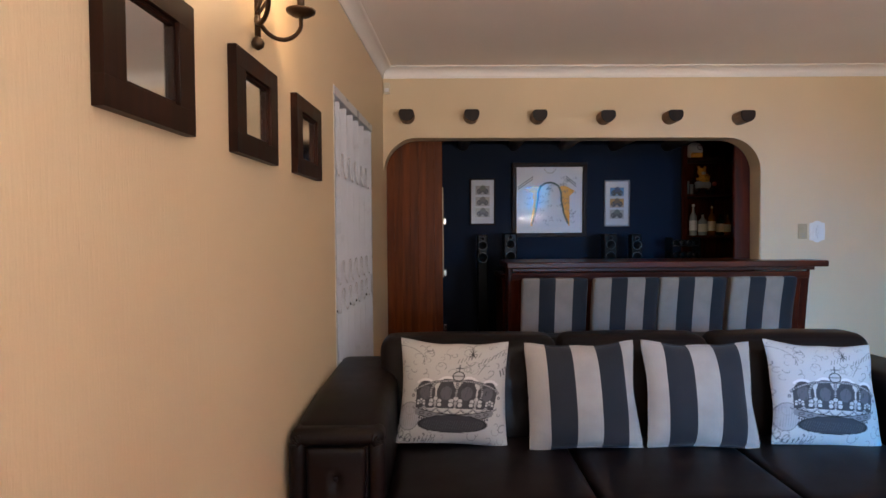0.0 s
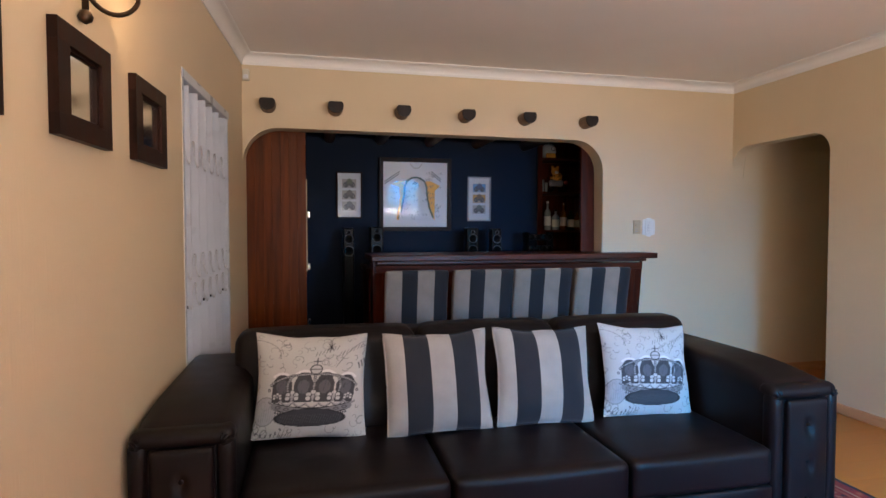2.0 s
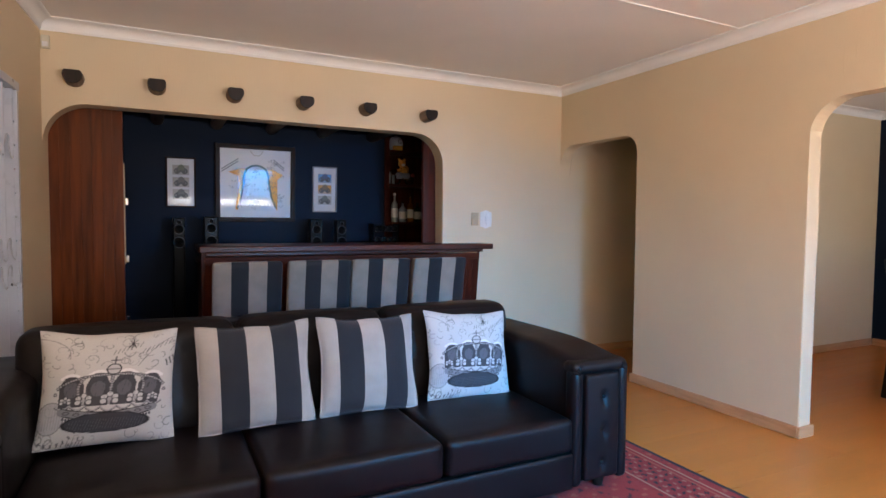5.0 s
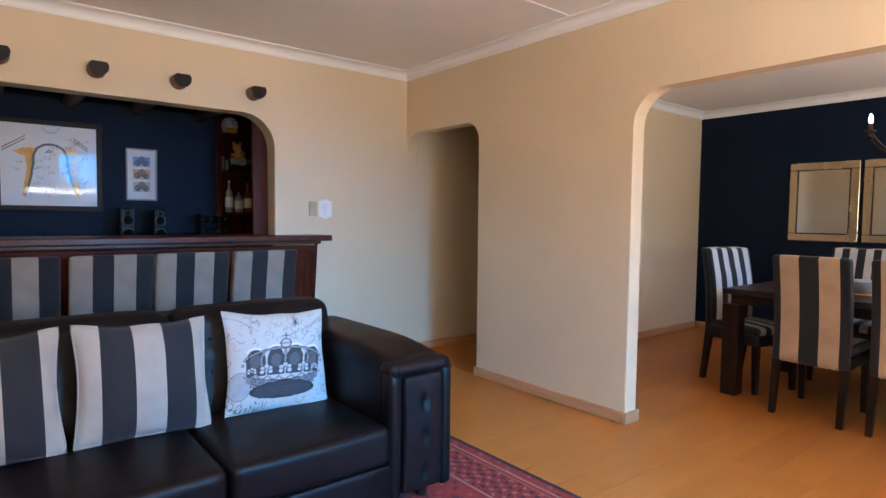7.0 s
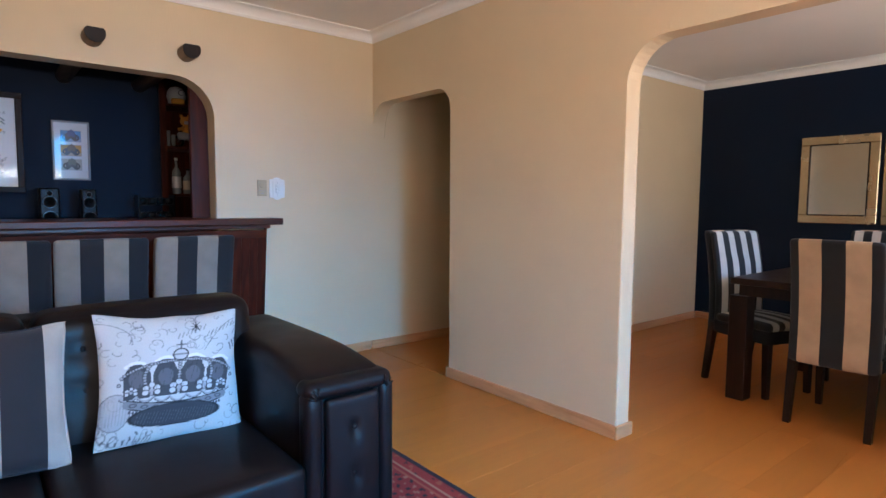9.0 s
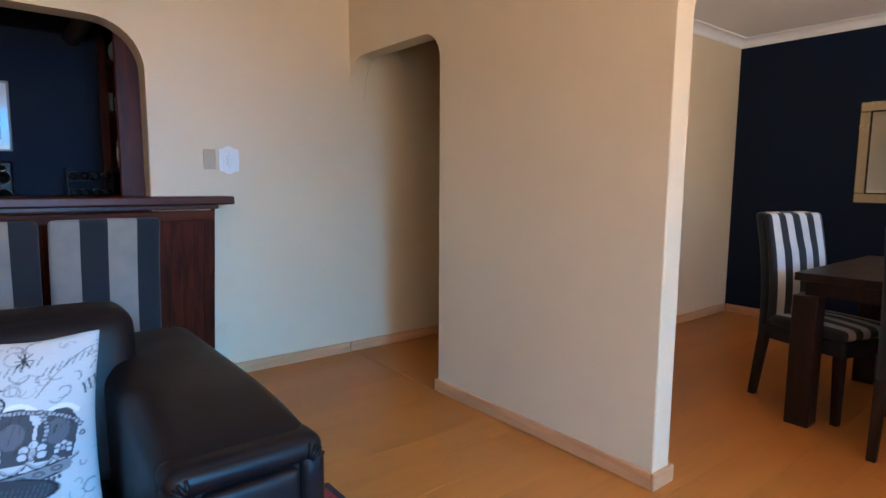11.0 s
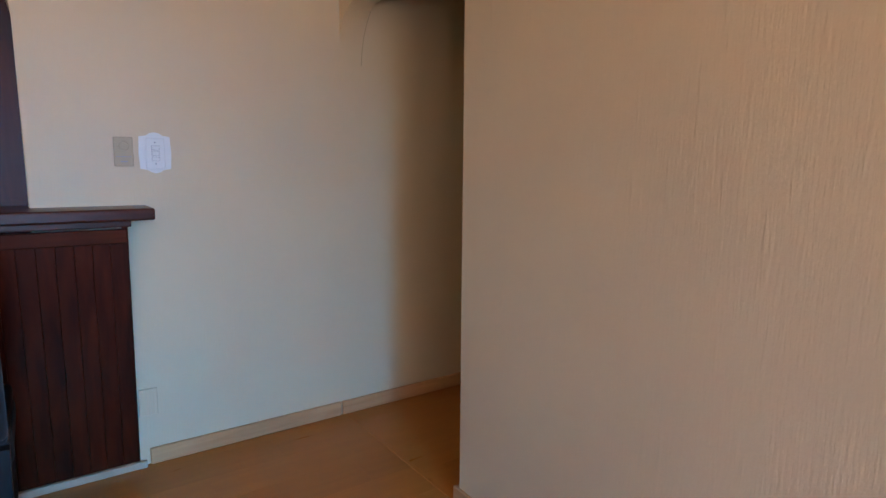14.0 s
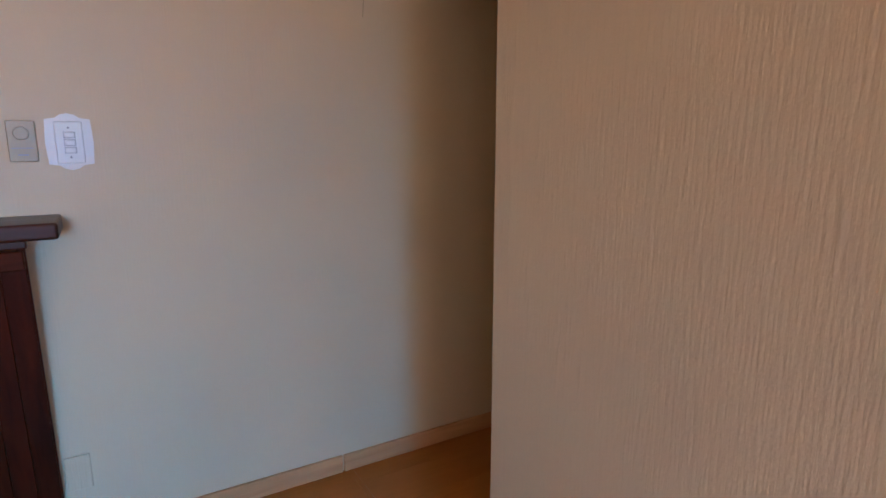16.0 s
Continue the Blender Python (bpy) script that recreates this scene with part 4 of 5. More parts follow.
framed("framed_photos", 2.892, 1.598, 0.25, 0.455, 0.014, 0.022, GREY_PL, bike_sheet([(0.10, 0.25, 0.50), (0.50, 0.25, 0.06), (0.36, 0.33, 0.30)], 2), "narrow frame with three colourful motorbike photos on white board")

# ---------------------------------------------------------------- west wall things


def wall_mirror(y0, y1, z0, z1):
    m = thing("wall_mirror", west(0, (y0 + y1) / 2, z0), "small mirror in a broad dark-stained wooden frame on the cream wall", "mirror", "dark framed mirrors in a row")
    hw, h, b, bz = (y1 - y0) / 2, z1 - z0, 0.066, 0.055
    d = 0.026
    for nm, a in (("bottom", (-hw, hw, 0, bz)), ("top", (-hw, hw, h - bz, h)), ("side", (-hw, -hw + b, bz, h - bz)), ("side", (hw - b, hw, bz, h - bz))):
        part("frame_" + nm, box(0.001, d, a[0], a[1], a[2], a[3], 0.0004, 1), FRAMEWOOD, m)
    lip = bmesh.new()
    i = b
    for a in ((-hw + i, hw - i, bz, bz + 0.010), (-hw + i, hw - i, h - bz - 0.010, h - bz), (-hw + i, -hw + i + 0.010, bz + 0.010, h - bz - 0.010), (hw - i - 0.010, hw - i, bz + 0.010, h - bz - 0.010)):
        box(0.002, 0.016, a[0], a[1], a[2], a[3], 0.002, 1, lip)
    part("inner_lip", lip, FRAMEWOOD, m)
    part("mirror_glass", box(0.001, 0.008, -hw + i + 0.01, hw - i - 0.01, bz + 0.01, h - bz - 0.01), MIRROR, m, "silvered glass")


for y0, y1 in ((-3.340, -3.012), (-2.776, -2.446), (-2.234, -1.895)):
    wall_mirror(y0, y1, 1.538, 1.828)


def candle_sconce(name, m, watts):
    s = thing(name, m, "bronzed iron two-arm wall light with lit candle bulbs", "wall light", "candle wall lights")
    part("rod", cyl(0.009, 0.009, (0.02, 0, 0.0), (0.02, 0, 0.34), 12), IRON, s, smooth=True)
    part("finial", lathe([(0.003, -0.026), (0.016, -0.018), (0.020, -0.006), (0.014, 0.008), (0.006, 0.014)], 16, at=(0.02, 0, 0)), IRON, s, smooth=True)
    part("back_plate", box(0.0, 0.012, -0.022, 0.022, 0.14, 0.32, 0.005), IRON, s)
    for sg in (-1, 1):
        pts = [(0.02 + 0.085 * (1 - math.cos(t)) / 2, sg * (0.155 * t / math.pi), 0.075 - 0.055 * math.sin(t) + 0.02 * t / math.pi) for t in (math.pi * k / 14 for k in range(15))]
        pts += [(0.105, sg * 0.157, 0.115), (0.105, sg * 0.157, 0.135)]
        part("arm", tube(pts, 0.007, 8), IRON, s, smooth=True)
        pts2 = [(0.02 + 0.03 * math.sin(t), sg * (0.01 + 0.05 * (1 - math.cos(t)) / 2), 0.085 + 0.15 * t / math.pi) for t in (math.pi * k / 10 for k in range(11))]
        part("scroll", tube(pts2, 0.005, 8), IRON, s, smooth=True)
        x, y = 0.105, sg * 0.157
        part("drip_pan", lathe([(0.006, 0.128), (0.030, 0.132), (0.046, 0.142), (0.048, 0.148), (0.02, 0.140), (0.010, 0.146)], 24, at=(x, y, 0)), IRON, s, smooth=True)
        part("candle_sleeve", lathe([(0.012, 0.14), (0.012, 0.185), (0.014, 0.190), (0.010, 0.192)], 16, at=(x, y, 0)), IRON, s, smooth=True)
        part("bulb", lathe([(0.009, 0.192), (0.017, 0.212), (0.018, 0.228), (0.010, 0.255), (0.003, 0.275)], 16, at=(x, y, 0)), BULB, s, "glowing candle bulb", smooth=True)
        if watts:
            p = m @ Vector((x + 0.05, y, 0.24))
            bulb_light("sconce_lamp", p, watts)
    return s


candle_sconce("wall_sconce", west(0.0, -2.60, 1.89), 0.9)
candle_sconce("wall_sconce", pose(2.225, SY, 1.95, 0, 0, 90), 0.5)

sensor = thing("alarm_sensor", pose(0.752, NY, 2.335), "small white alarm sensor in the wall corner", "alarm sensor")
part("housing", box(-0.024, 0.024, -0.034, -0.0, 0.018, 0.100, 0.008, 3), LABEL, sensor)
part("lens", box(-0.017, 0.017, -0.039, -0.032, 0.028, 0.058, 0.004, 2), MAT_BOARD, sensor)

# ---------------------------------------------------------------- switches
dim = thing("dimmer_switch", pose(3.8775, NY, 1.310), "beige dimmer switch plate with a round dial", "switch")
part("plate", box(-0.034, 0.034, -0.010, 0, -0.057, 0.057, 0.003, 2), BEIGE_PL, dim)
part("dial", lathe([(0.019, 0), (0.019, 0.004), (0.017, 0.006), (0.015, 0.005)], 28), BEIGE_PL, dim, smooth=False, m=pose(0, -0.010, 0.022, 90))
part("slot", box(-0.026, 0.026, -0.0115, -0.0095, -0.020, -0.018), GREY_PL, dim)
part("mark", box(-0.012, 0.012, -0.0113, -0.0095, -0.040, -0.036), GREY_PL, dim)
sw = thing("light_switch", pose(3.990, NY, 1.306), "white three-lever light switch on a scalloped surround", "switch")
ol = [(-0.056, -0.062), (-0.030, -0.066), (-0.018, -0.075), (0.0, -0.080), (0.018, -0.075), (0.030, -0.066), (0.056, -0.062),
      (0.060, 0.0), (0.056, 0.066), (0.030, 0.070), (0.018, 0.079), (0.0, 0.083), (-0.018, 0.079), (-0.030, 0.070), (-0.056, 0.066), (-0.060, 0.0)]
part("surround", cut_wall(ol, -0.005, 0.0, "x", 0, None), WHITE_PL, sw)
part("plate", box(-0.035, 0.035, -0.011, -0.005, -0.060, 0.060, 0.003, 2), WHITE_PL, sw)
for k in range(3):
    z = 0.022 - 0.022 * k
    part("lever", box(-0.013, 0.015, -0.017, -0.011, z - 0.008, z + 0.008, 0.003, 2), WHITE_PL, sw)
    part("lever_gap", box(-0.0138, 0.0158, -0.0118, -0.0108, z - 0.0088, z + 0.0088), GREY_PL, sw)
for z in (0.042, -0.042):
    part("screw", lathe([(0.003, 0), (0.003, 0.001), (0.002, 0.0015)], 10), GREY_PL, sw, m=pose(0, -0.011, z, 90))

# ---------------------------------------------------------------- chairs


def tapered_leg(x, y, z_top, x1, y1, s0, s1):
    """A square leg from (x, y) at z_top down to (x1, y1) on the floor."""
    bm = bmesh.new()
    top = [bm.verts.new((x + a * s0, y + b * s0, z_top)) for a, b in ((-1, -1), (1, -1), (1, 1), (-1, 1))]
    bot = [bm.verts.new((x1 + a * s1, y1 + b * s1, 0)) for a, b in ((-1, -1), (1, -1), (1, 1), (-1, 1))]
    bm.faces.new(top)
    bm.faces.new(bot[::-1])
    for i in range(4):
        bm.faces.new((top[i], bot[i], bot[(i + 1) % 4], top[(i + 1) % 4]))
    return bm


def upholstered_chair(name, m, rear, front, seat_mat, label, group, w=0.43, h=1.03, low=0.30, lean=0.07):
    """High-backed chair facing +y; its back leans towards -y. The rear cover hangs down to low."""
    c = thing(name, m, label, "chair", group)
    hw = w / 2

    def lean_back(bm):
        for v in bm.verts:
            t = max(0.0, (v.co.z - 0.42) / (h - 0.42))
            v.co.y -= lean * t ** 1.6 + 0.012 * math.sin(math.pi * min(1, t)) * -1
            v.co.y -= 0.006 * (1 - (v.co.x / hw) ** 2) * (1 if v.co.y < -0.2 else 0)
        return bm

    part("backrest", lean_back(puff(-hw, hw, -0.265, -0.215, low, h, 0.022, (0, 0.006, 0.002), 12)), rear, c, smooth=True)
    part("backrest_pad", lean_back(puff(-hw + 0.004, hw - 0.004, -0.216, -0.175, 0.42, h - 0.004, 0.018, (0, 0.012, 0), 12)), front, c, smooth=True)
    part("seat", puff(-hw - 0.002, hw + 0.002, -0.20, 0.225, 0.425, 0.482, 0.025, (0, 0, 0.016), 10), seat_mat, c, smooth=True)
    part("seat_rail", puff(-hw - 0.004, hw + 0.004, -0.21, 0.228, 0.345, 0.432, 0.018, (0, 0, 0), 8), CHARCOAL, c, "plain charcoal cloth band", smooth=True)
    for sx in (-1, 1):
        part("leg", tapered_leg(sx * (hw - 0.03), 0.19, 0.385, sx * (hw - 0.03), 0.195, 0.022, 0.016), WENGE, c)
        part("leg", tapered_leg(sx * (hw - 0.024), -0.225, 0.42, sx * (hw - 0.024), -0.285, 0.023, 0.017), WENGE, c)
    return c


stool0 = upholstered_chair("bar_chair", pose(1.886, 4.59, 0), STRIPE_BAR, STRIPE_BAR, LEATHER, "high-backed chair in cream and charcoal striped cloth, tucked under the bar", "striped chairs at the bar", w=0.43, h=1.018, low=0.45)
for x, turn in ((2.350, 0.6), (2.795, -0.8), (3.250, 0.5)):
    copy_thing(stool0, pose(x, 4.59, 0, 0, 0, turn))

d_label = "high-backed dining chair in cream and charcoal stripes with dark wooden legs"
din0 = upholstered_chair("dining_chair", pose(6.065, 1.90, 0, 0, 0, -90), STRIPE_DIN_BACK, STRIPE_DIN, STRIPE_DIN, d_label, "chairs round the dining table", w=0.43, h=1.035, low=0.345)
copy_thing(din0, pose(6.065, 1.37, 0, 0, 0, -90))
copy_thing(din0, pose(6.065, 0.83, 0, 0, 0, -90))
copy_thing(din0, pose(6.315, 2.45, 0, 0, 0, 162))
for y in (2.04, 1.46, 0.88):
    copy_thing(din0, pose(7.02, y, 0, 0, 0, 90))

table = thing("dining_table", pose(6.48, 1.42, 0), "dark wenge dining table with square legs", "table")
part("tabletop", box(-0.56, 0.56, -1.08, 1.08, 0.725, 0.765, 0.004, 2), WENGE, table)
part("apron", box(-0.52, 0.52, -1.04, 1.04, 0.655, 0.725), WENGE, table)
for sx in (-1, 1):
    for sy in (-1, 1):
        part("leg", box(sx * 0.505 - 0.055, sx * 0.505 + 0.055, sy * 1.025 - 0.055, sy * 1.025 + 0.055, 0, 0.655, 0.004, 1), WENGE, table)
runner = tagged(link_mesh("table_runner", box(6.30, 6.66, 0.5, 2.1, 0.765, 0.769), ORANGE), "rust-orange cloth runner on the dining table", "table runner")
bowl = thing("glass_bowl", pose(6.40, 1.78, 0.769), "clear glass bowl with red ornaments on the table", "bowl")
part("bowl", lathe([(0.06, 0), (0.065, 0.004), (0.10, 0.04), (0.125, 0.085), (0.121, 0.085), (0.095, 0.042), (0.05, 0.010)], 28), CLEAR_GLASS, bowl, smooth=True)
for k in range(7):
    a = k * 0.9
    part("ornament", puff(-0.02, 0.02, -0.02, 0.02, -0.02, 0.02, 0.019, cuts=4), REDP if k % 2 else CHROME, bowl, smooth=True, m=pose(0.055 * math.cos(a), 0.055 * math.sin(a), 0.04 + 0.012 * (k % 3)))

# bevelled wall mirrors in the dining room


def navy_wall_mirror(y_left, z0, side=0.605, high=0.78):
    m = thing("champagne_mirror", pose(DX, y_left, z0), "rectangular mirror in a champagne-coloured frame on the navy wall", "mirror", "champagne mirrors on the navy wall")
    b = 0.075
    for a in ((0, side, 0, b), (0, side, high - b, high), (0, b, b, high - b), (side - b, side, b, high - b)):
        bm = box(-0.022, 0.0, -a[1], -a[0], a[2], a[3], 0.006, 1)
        part("frame_strip", bm, GOLD, m)
    part("mirror_glass", box(-0.014, 0.0, -side + b, -b, b, high - b), MIRROR, m)
    bead = bmesh.new()
    for a in ((b, side - b, b, b + 0.006), (b, side - b, high - b - 0.006, high - b), (b, b + 0.006, b + 0.006, high - b - 0.006), (side - b - 0.006, side - b, b + 0.006, high - b - 0.006)):
        box(-0.024, -0.004, -a[1], -a[0], a[2], a[3], 0.001, 1, bead)
    part("bead", bead, FRAMEWOOD, m)


for y in (2.953, 2.318, 1.683):
    navy_wall_mirror(y, 1.05)
blank = thing("blank_plate", pose(3.905, NY, 0.275), "cream painted blank cover plate low on the wall", "cover plate")
part("plate", box(-0.036, 0.036, -0.008, 0, -0.058, 0.058, 0.003, 2), CREAM_W, blank)
sock = thing("wall_socket", pose(DX, 3.50, 0.262), "white three-pin wall socket on the navy wall", "socket")
part("plate", box(-0.010, 0, -0.06, 0.06, -0.05, 0.05, 0.003, 2), WHITE_PL, sock)
for y, z in ((0.012, 0.012), (-0.012, 0.012), (0, -0.010)):
    part("pin_hole", box(-0.0108, -0.0095, y - 0.004, y + 0.004, z - 0.004, z + 0.004), GREY_PL, sock)
part("rocker", box(-0.014, -0.010, -0.045, -0.030, -0.012, 0.012, 0.002, 1), WHITE_PL, sock)

# chandelier
ch = thing("chandelier", pose(6.42, 1.55, 1.78), "bronzed iron chandelier with bare candle bulbs over the dining table", "chandelier")
part("stem", cyl(0.010, 0.010, (0, 0, 0.0), (0, 0, CZ - 1.78), 10), IRON, ch)
part("hub", lathe([(0.005, -0.05), (0.03, -0.03), (0.035, 0.0), (0.02, 0.05)], 16), IRON, ch, smooth=True)
for k in range(5):
    a = radians(141 + 72 * k)
    d = Vector((math.cos(a), math.sin(a), 0))
    pts = [d * (0.02 + 0.28 * t) + Vector((0, 0, -0.10 * math.sin(math.pi * t * 0.95) + 0.06 * t)) for t in (q / 12 for q in range(13))]
    part("arm", tube(pts, 0.006, 8), IRON, ch, smooth=True)
    e = pts[-1]
    part("candle_cup", lathe([(0.006, -0.01), (0.028, 0.0), (0.030, 0.006), (0.012, 0.008), (0.012, 0.05), (0.009, 0.052)], 16, at=tuple(e)), IRON, ch, smooth=True)
    lit = k in (0, 2)
    part("bulb", lathe([(0.007, 0.05), (0.012, 0.066), (0.013, 0.078), (0.007, 0.098), (0.002, 0.112)], 14, at=tuple(e)), BULB if lit else CLEAR_GLASS, ch, "glowing candle bulb" if lit else "", smooth=True)
bulb_light("chandelier_lamp", (6.42, 1.55, 2.0), 0.5)

# ---------------------------------------------------------------- sofa
sofa = thing("sofa", pose(0, 0, 0), "dark brown leather three-seater sofa with buttoned arm fronts", "sofa")
AX0, AX1, BX0, BX1 = 0.612, 0.938, 3.062, 3.388
SF = 2.50
BUTTONS = (0.165, 0.322, 0.479)
for x0, x1 in ((AX0, AX1), (BX0, BX1)):
    cx = (x0 + x1) / 2
    bm = puff(x0, x1, SF + 0.012, 3.56, 0.06, 0.680, 0.055, (0.006, 0.0, 0.012), 20)
    for v in bm.verts:
        if v.co.z > 0.30:
            v.co.z -= 0.040 * max(0, (2.92 - v.co.y) / 0.42) ** 2 * (v.co.z - 0.30) / 0.35
    arm = part("arm", bm, LEATHER, sofa, smooth=True)
    for xa, xb in ((x0 - 0.004, x0 + 0.058), (x1 - 0.058, x1 + 0.004)):
        part("side_welt", puff(xa, xb, SF - 0.004, SF + 0.07, 0.06, 0.612, 0.026, (0, 0.003, 0), 10), LEATHER, arm, smooth=True)
    part("top_roll", puff(x0 - 0.001, x1 + 0.001, SF - 0.002, SF + 0.10, 0.580, 0.643, 0.031, (0, 0.003, 0.002), 14), LEATHER, arm, smooth=True)
    pad = puff(x0 + 0.062, x1 - 0.062, SF - 0.012, SF + 0.03, 0.085, 0.584, 0.014, (0, 0.016, 0), 26)
    for v in pad.verts:
        for z in BUTTONS:
            dx, dz = abs(v.co.x - cx), v.co.z - z
            if v.co.y < SF + 0.005:
                v.co.y += 0.020 * math.exp(-(dx / 0.016) ** 2 - (dz / (0.016 if dz > 0 else 0.034)) ** 2)
    part("front_pad", pad, LEATHER, arm, smooth=True)
    for z in BUTTONS:
        part("button", lathe([(0.009, 0), (0.008, 0.004), (0.003, 0.006)], 14), LEATHER, arm, smooth=True, m=pose(cx, SF - 0.010, z, 90))
    # gathered pleats at the corners of the arm front
    for sx in (-1, 1):
        for k in range(4):
            a = radians(15 + 22 * k)
            c0 = Vector((cx + sx * (x1 - x0 - 0.085) / 2, SF - 0.003, 0.588))
            d = Vector((sx * math.cos(a), 0, math.sin(a)))
            part("pleat", tube([c0 + d * 0.008, c0 + d * 0.024 + Vector((0, -0.0035, 0)), c0 + d * 0.040 + Vector((0, 0.005, 0))], 0.0042, 6), LEATHER, arm, smooth=True)
XS = (AX1, 1.69, 2.405, BX0)
for x0, x1 in zip(XS, XS[1:]):
    part("seat_cushion", puff(x0 + 0.004, x1 - 0.004, SF - 0.014, 3.16, 0.233, 0.394, 0.030, (0, 0.006, 0.014), 16), LEATHER, sofa, smooth=True)
    bm = puff(x0 + (0.006 if x0 > 1 else -0.085), x1 - (0.006 if x1 < 3 else -0.095), 3.10, 3.30, 0.34, 0.828, 0.06, (0.0, 0.03, 0.008), 18)
    mid = (x0 + x1) / 2
    for v in bm.verts:
        v.co.y += 0.22 * (v.co.z - 0.34)
        for bx in (-0.18, 0.0, 0.18):
            for bz in (0.56, 0.70):
                d = math.hypot(v.co.x - mid - bx, v.co.z - bz)
                if v.co.y < 3.26:
                    v.co.y += 0.028 * math.exp(-(d / 0.05) ** 2)
    bk = part("back_cushion", bm, LEATHER, sofa, smooth=True)
    for bx in (-0.18, 0.0, 0.18):
        for bz in (0.56, 0.70):
            part("button", lathe([(0.011, 0), (0.009, 0.005), (0.003, 0.007)], 12), LEATHER, bk, smooth=True, m=pose(mid + bx, 3.10 + 0.22 * (bz - 0.34) + 0.012, bz, 80))
part("front_rail", puff(AX1, BX0, SF - 0.008, SF + 0.05, 0.06, 0.232, 0.014, (0, 0.004, 0), 8), LEATHER, sofa, smooth=True)
part("base", box(AX1 - 0.02, BX0 + 0.02, SF + 0.05, 3.5, 0.06, 0.233), LEATHER, sofa)
part("back_frame", puff(AX1 - 0.03, BX0 + 0.05, 3.36, 3.58, 0.06, 0.79, 0.05, (0, 0, 0), 10), LEATHER, sofa, smooth=True)
for x in (0.68, 3.28):
    for y in (SF + 0.08, 3.48):
        part("foot", lathe([(0.022, 0), (0.03, 0.06)], 16, at=(x, y, 0.0)), WENGE, sofa)

# ---------------------------------------------------------------- cushions


def pillow_place(w, h, t, side, seed):
    def place(u, v):
        a, b = 2 * u - 1, 2 * v - 1
        x = w / 2 * a * (1 - (0.055 + 0.03 * math.sin(seed * 5 + a)) * (1 - b * b) ** 1.2)
        z = h / 2 * b * (1 - (0.125 if b > 0 else 0.035) * (1 - a * a) ** 1.5)
        z += 0.010 * math.exp(-((a - 0.1 * math.sin(seed * 3)) / 0.3) ** 2) * max(0.0, b) ** 2
        body = max(0.0, (1 - abs(a) ** 2.6)) ** 0.62 * max(0.0, (1 - abs(b) ** 2.6)) ** 0.62
        y = -side * t / 2 * body
        y += 0.006 * noise.noise(Vector((a * 2.2 + seed, b * 2.2, 3.1))) * body
        y += 0.004 * math.sin(6 * (a + b) + seed) * (1 - body)
        return (x, y, z + h / 2)
    return place


